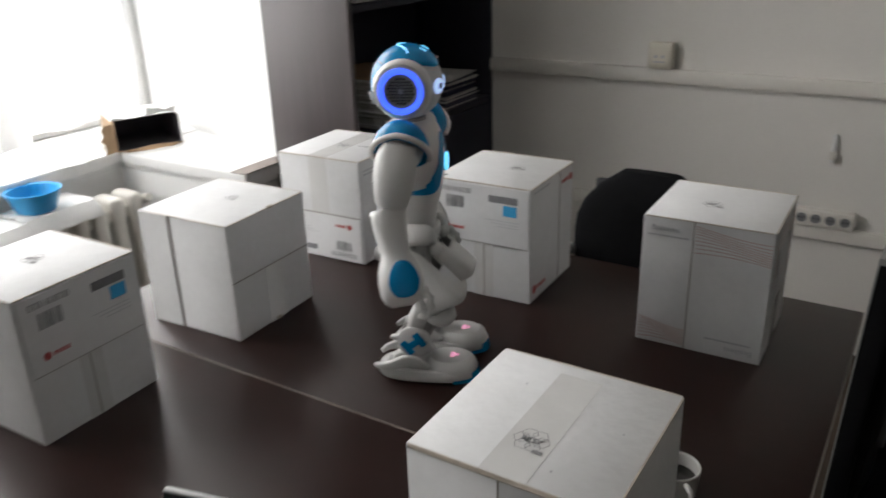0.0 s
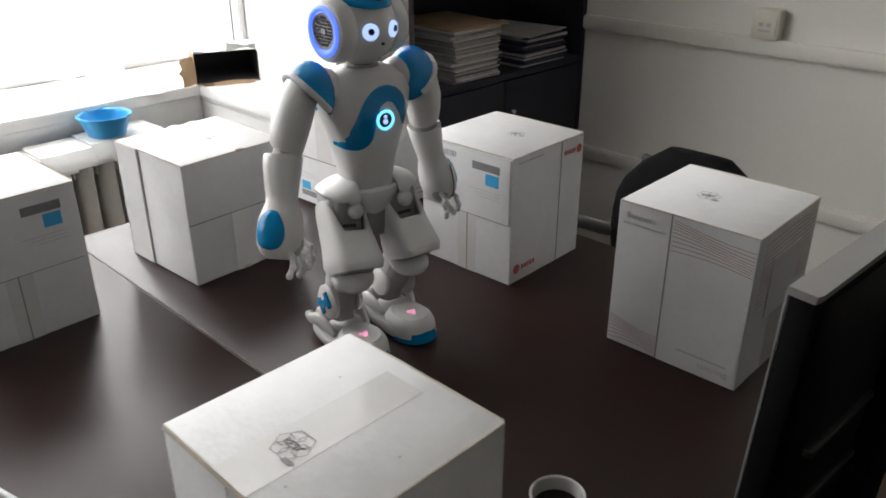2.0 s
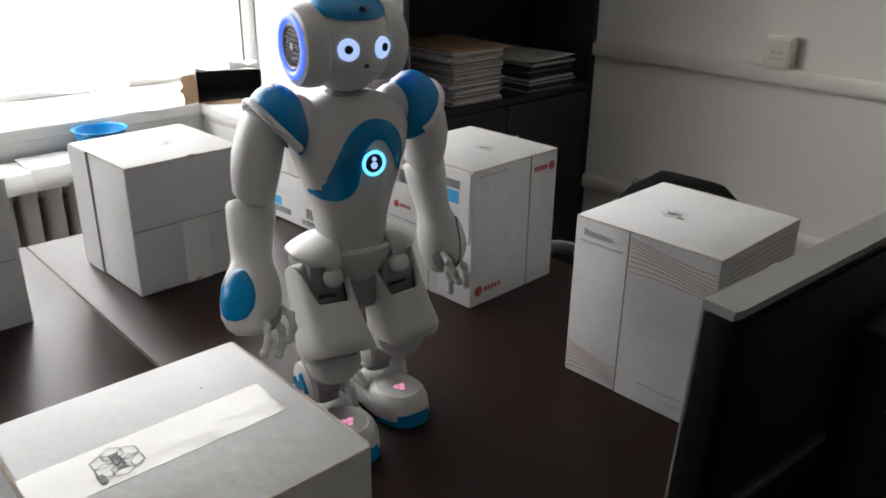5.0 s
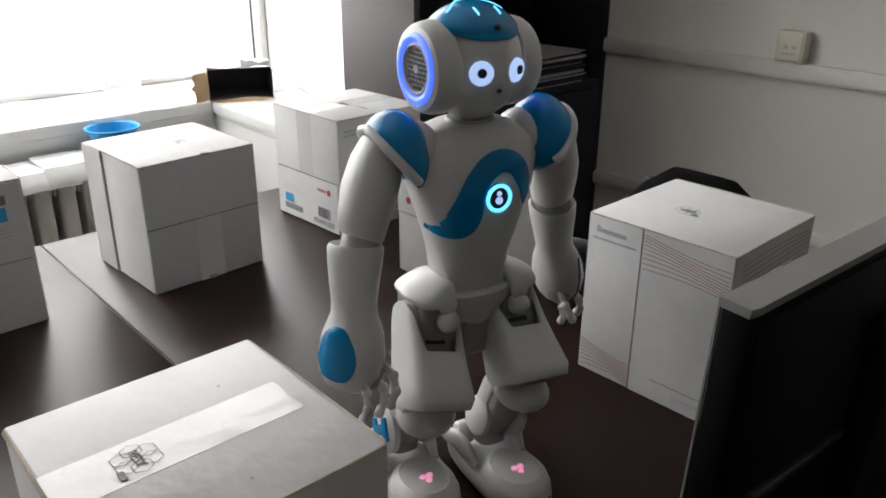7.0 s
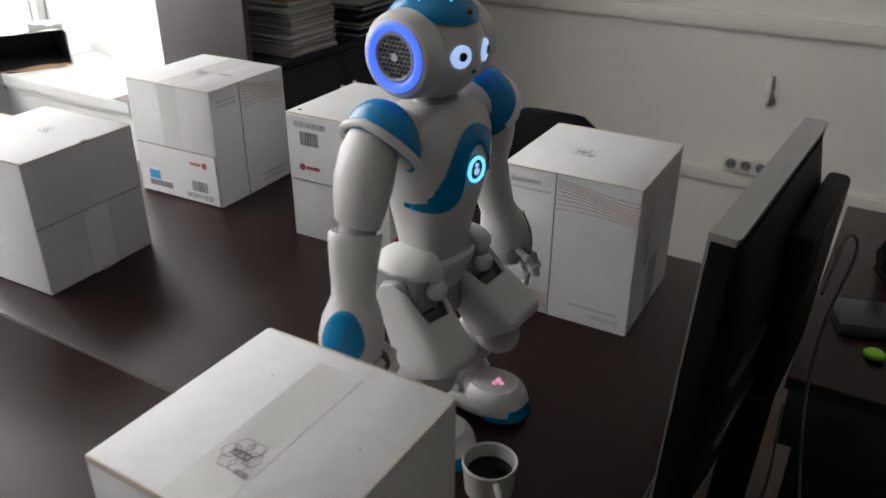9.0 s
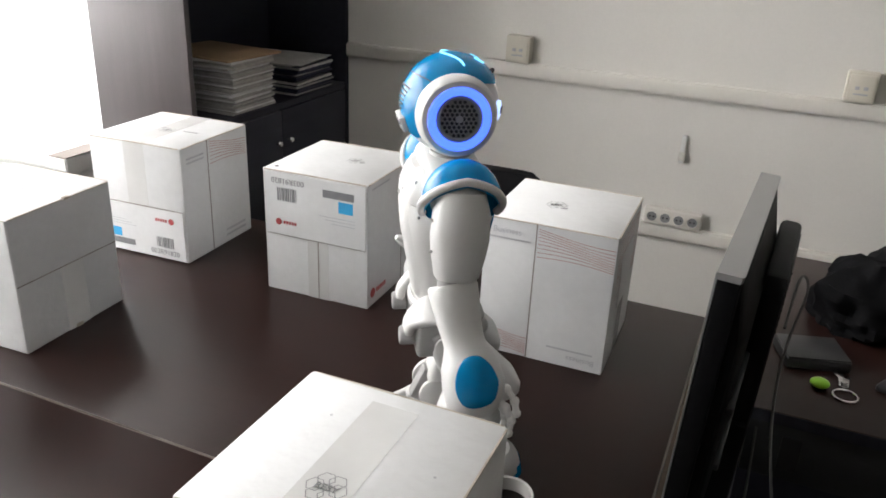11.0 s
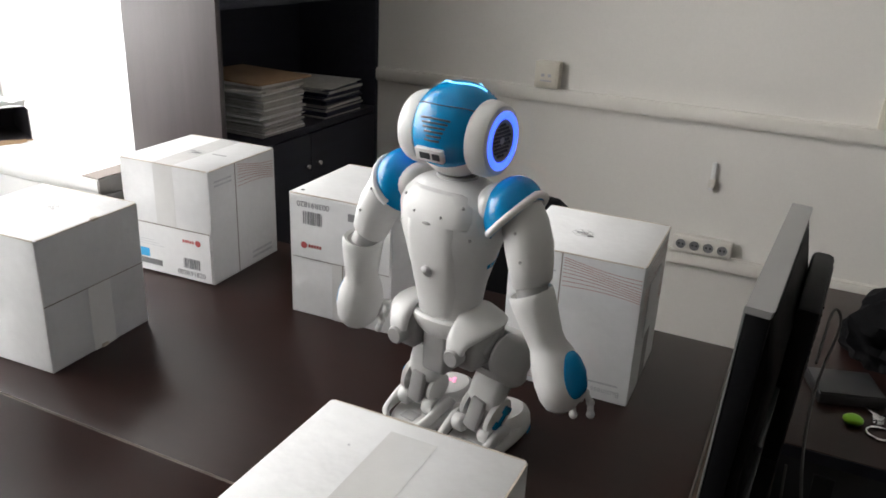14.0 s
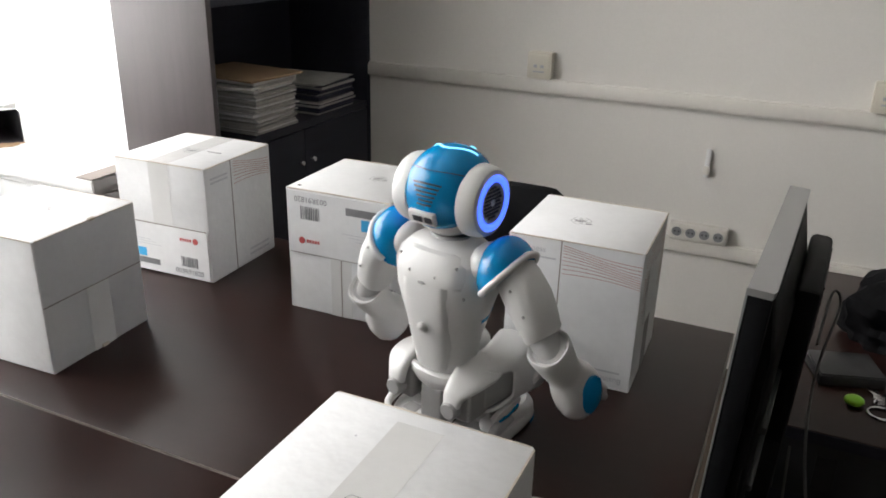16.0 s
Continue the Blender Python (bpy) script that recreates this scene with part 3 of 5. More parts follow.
tape(b3, "T", 0.085, 0.135, 0.0, 0.222)
wavy_lines("R", 0.09, 0.215, 0.195, 0.246, 8, b3, -0.012)
for k in range(2):
    part("small_print", plane_plate(face_frame("R", 0, 0, 0.001), 0.015, 0.07, 0.222 - 0.009 * k, 0.226 - 0.009 * k), INKPALE, b3)
    part("small_print", plane_plate(face_frame("R", 0, 0, 0.001), 0.13, 0.2, 0.016 + 0.012 * k, 0.021 + 0.012 * k), INKPALE, b3)
slit(b3, "R", 0.083, 0.0, 0.248)
stamp(b3, 0.115, 0.1, 0.75, 200)
part("small_print", plane_plate(face_frame("T", 0, 0, 0.0012), 0.15, 0.185, 0.105, 0.109), INKBLACK, b3)
b4 = carton(0.6885, 0.596, 1.5, "white paper carton with an upside-down printed flap")
label_panel(b4, "F", 0.004, 0.22, 0.122, 0.246, True)
tape(b4, "F", 0.095, 0.14, 0.0, 0.12)
slit(b4, "F", 0.118, 0.0, 0.12)
logo_bars(face_frame("R", 0.02, 0.028, 0.0012), b4, 1.15)
logo_bars(face_frame("R", 0.205, 0.222, 0.0012, 180), b4, 1.0)
slit(b4, "R", 0.148, 0.0, 0.248)
part("small_print", plane_plate(face_frame("R", 0, 0, 0.001), 0.015, 0.09, 0.236, 0.239), INKPALE, b4)
stamp(b4, 0.135, 0.12, 0.7, 30)
part("hole", lathe([(0, 0.0004), (0.004, 0.0004), (0.004, 0), (0, 0)], 10, m=face_frame("T", 0.02, 0.018, 0.0005)), DARKHOLE, b4)
b5 = carton(1.1485, 0.5735, 1.2, "white paper carton with thin wavy reddish lines")
slit(b5, "F", 0.09, 0.0, 0.248)
part("sleeve_panel", face("F", 0.092, 0.2225, 0.001, 0.248, 0.0002, 0.0009), CARD, b5)
wavy_lines("F", 0.094, 0.221, 0.192, 0.245, 9, b5, -0.008)
wavy_lines("F", 0.003, 0.088, 0.008, 0.052, 8, b5, -0.004)
wavy_lines("R", 0.02, 0.21, 0.13, 0.24, 18, b5, -0.008)
part("word_lettering", lettering("Business", 0.0145, face_frame("F", 0.04, 0.229, 0.0012)), INKPALE, b5)
part("small_print", plane_plate(face_frame("F", 0, 0, 0.001), 0.01, 0.082, 0.214, 0.217), INKPALE, b5)
part("word_lettering", lettering("Business", 0.0145, face_frame("F", 0.185, 0.018, 0.0014, 180)), INKPALE, b5)
part("small_print", plane_plate(face_frame("F", 0, 0, 0.0013), 0.125, 0.205, 0.031, 0.034), INKPALE, b5)
part("end_flap", face("R", 0.06, 0.16, 0.10, 0.2, 0.0004, 0.002), CARD, b5)
tape(b5, "R", 0.085, 0.135, 0.0, 0.19)
stamp(b5, 0.095, 0.1, 0.75, 15)
b6 = carton(1.158, -0.194, 0.0, "white paper carton with glossy tape across its top")
tape(b6, "T", 0.085, 0.137, 0.0, 0.2)
stamp(b6, 0.112, 0.065, 0.82, 0)
slit(b6, "F", 0.108, 0.0, 0.248)
part("sleeve_panel", face("F", 0.11, 0.2225, 0.001, 0.248, 0.0002, 0.001), CARD, b6)
part("worn_edge", tube([(-BW + 0.004, -BD - 0.0006, BH - 0.003), (0, -BD - 0.001, BH - 0.0035), (BW - 0.004, -BD - 0.0006, BH - 0.003)], 0.0018, 5), CARDEDGE, b6)
for u, v in ((0.15, 0.03), (0.19, 0.12), (0.06, 0.16)):
    part("speck", lathe([(0, 0.0003), (0.0015, 0.0003), (0.0015, 0), (0, 0)], 8, m=face_frame("T", u, v, 0.0005)), INKPALE, b6)

# ---------- sill, radiator, basin ----------
rad = thing("radiator", "cream cast-iron ribbed radiator in the window niche", "radiator")
for k in range(13):
    y = 0.86 - k * 0.075
    bm = box(-1.06, -0.94, y - 0.028, y + 0.028, 0.1, 0.62, 0.02, 3)
    box(-1.035, -0.965, y - 0.038, y + 0.038, 0.14, 0.19, 0.01, bm=bm)
    box(-1.035, -0.965, y - 0.038, y + 0.038, 0.53, 0.58, 0.01, bm=bm)
    part("section", bm, RADIATOR, rad)
v = part("valve", tube([(-1.0, 0.86, 0.57), (-1.0, 0.93, 0.57)], 0.016, 12), RADIATOR, rad)
part("valve_head", lathe([(0, 0.05), (0.014, 0.05), (0.018, 0.03), (0.018, 0.008), (0.01, 0), (0, 0)], 14, m=pose(-0.99, 0.915, 0.57, 0, 70)), RADIATOR, v)
for y in (0.8, 0.1):
    part("foot", box(-1.05, -0.95, y - 0.02, y + 0.02, 0, 0.11, 0.005), RADIATOR, rad)

# sheets of paper lying over the radiator
pp = thing("paper_sheets", "crumpled white paper sheets over the radiator", "paper")
r = random.Random(5)
for k in range(3):
    bm = bmesh.new()
    N = 10
    y0, x0 = 0.12 + 0.17 * k, -1.1
    g = [[bm.verts.new((x0 + 0.2 * i / N, y0 + 0.26 * j / N, 0.6215 + 0.008 * k + 0.005 * noise.noise((i * 0.5, j * 0.5, k * 3.0)) + 0.005 - (0.05 * max(0, i / N - 0.82) / 0.18))) for j in range(N + 1)] for i in range(N + 1)]
    for i in range(N):
        for j in range(N):
            bm.faces.new((g[i][j], g[i + 1][j], g[i + 1][j + 1], g[i][j + 1]))
    ext = bmesh.ops.extrude_face_region(bm, geom=bm.faces[:])
    for e in ext["geom"]:
        if isinstance(e, bmesh.types.BMVert):
            e.co.z += 0.0015
    part("sheet", bm, PAPER, pp, at=pose(0, 0, 0, 0, 0, r.uniform(-1.5, 1.5)))

t = thing("basin", "small bright blue plastic basin on the radiator papers", "basin", pose(-1.02, 0.535, 0.646) @ Matrix.Diagonal((0.84, 0.84, 0.84, 1)))
part("bowl", lathe([(0, 0), (0.07, 0), (0.074, 0.003), (0.098, 0.075), (0.106, 0.078), (0.107, 0.082), (0.1, 0.083), (0.094, 0.079), (0.07, 0.006), (0, 0.004)], 40), BASIN, t)
part("rim", ring(0.1035, 0.0032, pose(0, 0, 0.0815), 48, 8), BASIN, t)

# torn carton with dark inside on the sill
t = thing("open_carton", "torn open brown carton lying on the sill, dark inside", "carton", pose(-1.159, 1.093, 0.7305, 0, 0, 65))
part("bottom", box(-0.12, 0.12, -0.125, 0.12, 0, 0.003), KRAFT, t)
part("back_wall", box(-0.12, 0.12, 0.117, 0.12, 0.003, 0.108), KRAFT, t)
part("side_wall", box(-0.12, -0.117, -0.12, 0.117, 0.003, 0.108), KRAFT, t, "brown card side")
part("side_wall", box(0.117, 0.12, -0.12, 0.117, 0.003, 0.108), PAPER, t, "white card side")
part("top_wall", box(-0.12, 0.12, -0.075, 0.12, 0.1085, 0.1115), PAPER, t, "white card top, torn along its front")
# near-black boards over the card: the shade inside is put into their colour
for q in ((-0.1165, 0.1165, -0.122, 0.1165, 0.0032, 0.0045), (-0.1165, 0.1165, 0.1155, 0.1168, 0.0046, 0.108), (-0.1168, -0.1155, -0.119, 0.1154, 0.0046, 0.108), (0.1155, 0.1168, -0.119, 0.1154, 0.0046, 0.108)):
    part("dark_lining", box(*q), BAGDARK, t, "inner board darkened for the shade inside")


def torn_flap(w, d, m, mat, lab):
    """A torn card flap with an uneven free edge, hinged at y 0."""
    rr = random.Random(int(w * 999))
    bm = bmesh.new()
    rows = []
    for k in range(9):
        u = w * (k / 8 - 0.5)
        e = d * rr.uniform(0.65, 1.0)
        rows.append([bm.verts.new(m @ Vector((u, e * q, 0.006 * math.sin(3 * q + k * 0.5)))) for q in (0, 0.5, 1)])
    for a, b in zip(rows, rows[1:]):
        for q in range(2):
            bm.faces.new((a[q], b[q], b[q + 1], a[q + 1]))
    up = bmesh.ops.extrude_face_region(bm, geom=bm.faces[:])
    for v in up["geom"]:
        if isinstance(v, bmesh.types.BMVert):
            v.co.z += 0.002
    part("flap", bm, mat, t, lab)


torn_flap(0.12, 0.06, pose(-0.058, -0.074, 0.1105, 14, 0, 180), PAPER, "white torn flap over the opening")
torn_flap(0.11, 0.075, pose(0.062, -0.074, 0.1105, 32, 0, 176), PAPER, "white torn flap bent down")
hinge = Matrix(((0, -0.8, 0.6), (0, -0.6, -0.8), (1, 0, 0))).to_4x4()
torn_flap(0.1, 0.075, Matrix.Translation((-0.121, -0.121, 0.054)) @ hinge, KRAFT, "brown side flap standing open")
torn_flap(0.19, 0.03, pose(0.0, -0.125, 0.002, -1, 0, 180), KRAFT, "brown torn lower edge")
wr = thing("wrapping", "crumpled white plastic wrapping on the window sill", "wrapping")
r = random.Random(11)
for cx, cy, lx, ly, hh in ((-1.34, 0.3, 0.2, 0.34, 0.03), (-1.27, 0.72, 0.17, 0.24, 0.045), (-1.42, -0.3, 0.14, 0.3, 0.025)):
    bm = bmesh.new()
    N = 26
    ph = r.uniform(0, 9)
    g = []
    for i in range(N + 1):
        g.append([])
        for j in range(N + 1):
            u, v = 2 * i / N - 1, 2 * j / N - 1
            e = max(0.0, 1 - (u * u + v * v) ** 0.8)
            z = 0.7306 + hh * e + 0.6 * hh * e * (abs(noise.noise((u * 3 + ph, v * 3, 1))) + 0.5 * abs(noise.noise((u * 8, v * 8 + ph, 2))))
            g[-1].append(bm.verts.new((cx + lx * u * (1 + 0.15 * noise.noise((v * 2, ph, 0))), cy + ly * v * (1 + 0.15 * noise.noise((u * 2, ph, 4))), z)))
    for i in range(N):
        for j in range(N):
            if (2 * (i + 0.5) / N - 1) ** 2 + (2 * (j + 0.5) / N - 1) ** 2 < 1:
                bm.faces.new((g[i][j], g[i + 1][j], g[i + 1][j + 1], g[i][j + 1]))
    bmesh.ops.delete(bm, geom=[v for v in bm.verts if not v.link_faces], context="VERTS")
    part("crumpled_sheet", bm, PAPER, wr)

# ---------- chair behind the desk ----------
ch = thing("office_chair", "black fabric office chair with a rounded back", "chair", pose(0.86, 1.03, 0, 0, 0, 0))
rings = []
for k in range(9):
    z = 0.52 + 0.36 * k / 8
    w = 0.2 * (1 - max(0, (k - 4) / 4) ** 2.4 * 0.62) * (0.9 + 0.1 * min(1, k / 3))
    rings.append(((0, 0.02 * (k / 8) + 0.03, z), w, 0.035 * (1 if k < 8 else 0.5)))
part("backrest", loft(rings, 32, 3.2), BLACKCLOTH, ch)
bm = box(-0.16, 0.16, 0.068, 0.085, 0.5, 0.84, 0.01)
part("back_shell", bm, PHONE, ch, "dark grey plastic back shell")
part("seat", box(-0.23, 0.23, -0.42, 0.03, 0.43, 0.5, 0.03, 4), BLACKCLOTH, ch)
part("bracket", tube(curve([(0, 0.07, 0.6), (0, 0.09, 0.5), (0, 0.05, 0.42), (0, -0.15, 0.415)]), 0.014), BLACKP, ch)
part("gas_lift", lathe([(0, 0.43), (0.022, 0.43), (0.022, 0.2), (0.03, 0.2), (0.03, 0.08), (0, 0.08)], 16, m=pose(0, -0.19, 0)), BLACKP, ch)
for k in range(5):
    a = 2 * math.pi * k / 5
    o = part("base_leg", tube([(0, -0.19, 0.1), (0.28 * math.cos(a), -0.19 + 0.28 * math.sin(a), 0.07)], 0.018, 8, taper=0.7), BLACKP, ch)
    part("castor", lathe([(0, 0.012), (0.025, 0.012), (0.025, -0.012), (0, -0.012)], 14, m=pose(0.28 * math.cos(a), -0.19 + 0.28 * math.sin(a), 0.026, 90, 0, math.degrees(a))), BLACKP, o)
for s in (-1, 1):
    part("armrest", tube(curve([(s * 0.235, -0.3, 0.46), (s * 0.26, -0.3, 0.6), (s * 0.26, -0.1, 0.68), (s * 0.2, 0.03, 0.64)]), 0.016, 10), ARMGREY, ch, "grey plastic armrest")

# ---------- mug, laptop ----------
mug = thing("mug", "white ceramic mug with dark coffee", "mug", pose(1.233, 0.064, 0.7502, 0, 0, -50))
part("cup", lathe([(0, 0), (0.031, 0), (0.034, 0.003), (0.037, 0.04), (0.0385, 0.05), (0.037, 0.0515), (0.0345, 0.05), (0.033, 0.04), (0.031, 0.008), (0, 0.006)], 32, m=Matrix.Scale(0.87, 4)), CERAMIC, mug)
part("coffee", lathe([(0, 0.03), (0.0322, 0.03)], 28, m=Matrix.Scale(0.87, 4)), COFFEE, mug)
part("cup_handle", tube(curve([(0.0305, 0, 0.0365), (0.048, 0, 0.035), (0.05, 0, 0.0225), (0.0435, 0, 0.011), (0.0295, 0, 0.0087)]), 0.004, 8), CERAMIC, mug)

lp = thing("laptop", "open black laptop with a silver rim on the desk", "laptop", pose(1.067, -0.478, 0.7502, 0, 0, 14))
part("laptop_base", box(-0.18, 0.18, -0.245, 0.0, 0, 0.022, 0.004), BLACKP, lp)
M = pose(0, 0.0, 0.024, -12)
lid = part("lid", box(-0.18, 0.18, -0.004, 0.004, 0, 0.228, 0.0035, 3), SILVER, lp, "silver lid rim", at=M)
part("screen_bezel", box(-0.1775, 0.1775, -0.0056, -0.0042, 0.003, 0.2255, 0.0006), BLACKP, lid)
part("screen", box(-0.162, 0.162, -0.0066, -0.0058, 0.016, 0.207), SCREENB, lid)
part("keyboard", box(-0.16, 0.16, -0.2, -0.05, 0.0222, 0.025, 0.001), PHONE, lp)
for k in range(3):
    part("sticker", box(-0.168 + 0.014 * k, -0.157 + 0.014 * k, -0.0064, -0.0058, 0.21, 0.2155), INKPALE, lid)

# ---------- monitor and side desk ----------
mo = thing("monitor", "black flat monitor with a silver top edge, seen from behind", "monitor", pose(1.4345, 0.3215, 0.742, 0, 2.3, -2.8) @ Matrix.Diagonal((1, 0.975, 1, 1)))
part("bezel", box(-0.013, 0.0125, -0.212, 0.212, 0.02, 0.38, 0.003), BLACKP, mo)
bm = bmesh.new()
vs = []
for y, w in ((-0.213, 0.0125), (-0.204, 0.0145), (0, 0.0145), (0.204, 0.0145), (0.213, 0.0125)):
    vs.append([bm.verts.new((-0.0145, y, 0.3802)), bm.verts.new((w, y, 0.3802)), bm.verts.new((w - 0.001, y, 0.372)), bm.verts.new((-0.0145, y, 0.372))])
for p, q in zip(vs, vs[1:]):
    for k in range(4):
        bm.faces.new((p[k], p[(k + 1) % 4], q[(k + 1) % 4], q[k]))
bm.faces.new(vs[0])
bm.faces.new(vs[-1])
part("top_rim", bm, SILVER, mo, "silver plastic top rim")
part("side_rim", box(-0.0152, -0.0132, -0.2125, -0.2095, 0.02, 0.379), SILVER, mo, "thin silver side rim")
part("screen", box(-0.0148, -0.0132, -0.195, 0.195, 0.045, 0.36), SCREENB, mo)
bk = part("back_cover", loft([((0.012, 0, 0.03), 0.013, 0.2), ((0.014, 0, 0.06), 0.018, 0.205), ((0.014, 0, 0.3), 0.018, 0.205), ((0.008, 0, 0.366), 0.008, 0.2)], 32, 5), BLACKP, mo)
bump = part("electronics_hump", box(0.03, 0.06, -0.03, 0.208, 0.06, 0.32, 0.008), BLACKP, mo)
for k in range(9):
    part("vent_slot", box(0.05, 0.0615, 0.02, 0.18, 0.306 - 0.011 * k, 0.31 - 0.011 * k), PHONE, bump)
for k, z in enumerate((0.12, 0.2)):
    part("cover_rib", box(0.028, 0.038, -0.19, -0.035, z, z + 0.01, 0.003), PHONE, bk)
part("stand_neck", box(0.02, 0.06, -0.04, 0.04, -0.26, 0.1, 0.006), BLACKP, mo)
part("stand_base", box(-0.008, 0.17, -0.11, 0.11, -0.2798, -0.26, 0.008), BLACKP, mo, at=pose(0, 0, 0, 0, -2.3))
lo = thing("low_cabinet", "low black pedestal cabinet beside the desks", "cabinet", pose(1.62, 0.05, 0))
part("carcass", box(-0.2205, 0.3, -0.35, 0.42, 0.0, 0.44, 0.003), BLACKP, lo)
part("worktop", box(-0.2205, 0.305, -0.355, 0.425, 0.4405, 0.4615, 0.003), BLACKP, lo)

sd = thing("side_desk", "dark brown desk with drawers by the wall", "desk")
part("desktop", box(1.50, 2.6, 0.49, 1.2, 0.727, 0.75, 0.002), WENGE, sd)
part("edge_band", box(1.5, 2.6, 0.4885, 0.4897, 0.7285, 0.7485), WENGE_DARK, sd)
for k in range(3):
    d = part("drawer", box(1.505 + 0.345 * k, 1.845 + 0.345 * k, 0.505, 0.9, 0.615, 0.724, 0.003), PHONE, sd, "dark grey drawer front")
    part("grip_slot", box(1.56 + 0.345 * k, 1.59 + 0.345 * k, 0.5, 0.508, 0.64, 0.7), DARKHOLE, d)
    part("grip_slot", box(1.75 + 0.345 * k, 1.78 + 0.345 * k, 0.5, 0.508, 0.64, 0.7), DARKHOLE, d)
for x in (1.52, 2.55):
    part("side_panel", box(x, x + 0.025, 0.93, 1.18, 0, 0.7265, 0.001), WENGE_DARK, sd)
part("side_panel", box(1.52, 2.57, 0.91, 0.928, 0, 0.7262, 0.001), WENGE_DARK, sd)

dv = thing("storage_drive", "flat dark grey boxy device on the side desk", "device", pose(1.588, 0.70, 0.7505, 0, 0, 18))
part("case", box(-0.055, 0.055, -0.045, 0.045, 0, 0.02, 0.004), PHONE, dv)
part("lid", box(-0.053, 0.053, -0.043, 0.043, 0.0203, 0.0225, 0.001), PHONE, dv)
kr = thing("key_ring", "metal key ring with keys and a green fob", "keys", pose(1.637, 0.592, 0.7505))
part("split_ring", ring(0.019, 0.0022, pose(0.006, -0.004, 0.0026), 32, 8), CHROME, kr)
part("fob", ball((-0.034, 0.008, 0.009), (0.016, 0.013, 0.009), 18), GREEN, kr, "lime green plastic fob")
for k, a in enumerate((70, 95, 120)):
    m = pose(0.004, 0.03 + 0.004 * k, 0.002 + 0.002 * k, 0, 0, a)
    o = part("key", lathe([(0, 0.0018), (0.009, 0.0018), (0.009, 0), (0, 0)], 12, m=m), CHROME, kr)
    part("key_blade", box(0.008, 0.034, -0.003, 0.003, 0, 0.0016, 0.0004), CHROME, o, at=m)
ph = thing("mobile_phone", "small grey mobile phone on the side desk", "phone", pose(1.735, 0.665, 0.7505, 0, 0, -30))
part("case", box(-0.025, 0.025, -0.05, 0.05, 0, 0.013, 0.005, 3), PHONE, ph)
part("display", box(-0.02, 0.02, 0.0, 0.045, 0.0132, 0.0142, 0.0003), SILVER, ph)
bag = thing("bag", "black slouching bag lying against the wall side", "bag", pose(1.715, 0.95, 0.7505, 0, 0, 58))
bm = ball((0, 0, 0.045), (0.19, 0.105, 0.08), 56)
for v in bm.verts:
    v.co += v.co.normalized() * (0.045 * noise.noise(v.co * 13 + Vector((3, 1, 7))) + 0.022 * noise.noise(v.co * 34))
    v.co.z = max(v.co.z, 0.0)
part("bag_body", bm, BLACKCLOTH, bag)
part("flap", ball((0.07, 0.0, 0.07), (0.06, 0.08, 0.045), 20), BLACKCLOTH, bag)
part("strap", tube(curve([(-0.12, -0.06, 0.06), (-0.02, -0.09, 0.08), (0.05, -0.07, 0.11), (0.1, 0, 0.115)]), 0.006, 6), PHONE, bag)


def cable(name, pts, rad, label):
    t = thing(name, label, "cable")
    part("cord", tube(curve(pts, 7), rad, 8), CABLE, t)


cable("monitor_cable", [(1.52, 0.42, 0.93), (1.53, 0.5, 0.98), (1.545, 0.52, 0.95), (1.53, 0.47, 0.86), (1.535, 0.4, 0.76), (1.57, 0.3, 0.62), (1.6, 0.2, 0.4655)], 0.0022, "grey monitor cable hanging down behind the screen")
cable("power_cable", [(1.51, 0.35, 0.8), (1.515, 0.33, 0.66), (1.50, 0.27, 0.56), (1.485, 0.2, 0.4665)], 0.002, "thin grey cable below the monitor")

# ---------- walking robot ----------
robot = thing("robot", "white and blue humanoid toy robot with glowing eyes, walking", "robot", pose(0.73, 0.2, 0.75))
TORSO = [(-0.068, 0.036, 0.041), (-0.05, 0.038, 0.042), (-0.02, 0.0435, 0.0455), (0.02, 0.052, 0.0565), (0.055, 0.056, 0.069), (0.085, 0.052, 0.075), (0.105, 0.044, 0.07), (0.118, 0.034, 0.05), (0.123, 0.027, 0.036)]


def torso_front(y, z, lift=0.0, back=False):
    """The chest's surface at y, z."""
    for (z0, a0, b0), (z1, a1, b1) in zip(TORSO, TORSO[1:]):
        if z0 <= z <= z1:
            k = (z - z0) / (z1 - z0)
            a, b = a0 + (a1 - a0) * k, b0 + (b1 - b0) * k
            break
    q = max(0.0, 1 - abs(y / b) ** 2.6) ** (1 / 2.6)
    return Vector((-(a * q + lift) if back else a * q + lift, y, z))


torso = part("torso", loft([((0, 0, z), a, b) for z, a, b in TORSO], 40, 2.6), RWHITE, robot, "white plastic torso")


def chest_patch(outline_mid, lift, n=10):
    """A ribbon on the chest along (y, z, width) stations."""
    bm = bmesh.new()
    P = curve([(p[0], p[1], p[2]) for p in outline_mid], n)
    rows = []
    for i, p in enumerate(P):
        a, b = P[max(0, i - 1)], P[min(len(P) - 1, i + 1)]
        d = Vector((b.x - a.x, b.y - a.y)).normalized()
        nrm = Vector((-d.y, d.x))
        row = []
        for k in range(9):
            s = (k / 8 - 0.5) * p.z
            y, z = p.x + nrm.x * s, p.y + nrm.y * s
            edge = 0.0012 if k in (0, 8) else 0.0
            row.append(bm.verts.new(torso_front(y, z, lift - edge)))
        rows.append(row)
    for p, q in zip(rows, rows[1:]):
        for k in range(8):
            bm.faces.new((p[k], p[k + 1], q[k + 1], q[k]))
    return bm


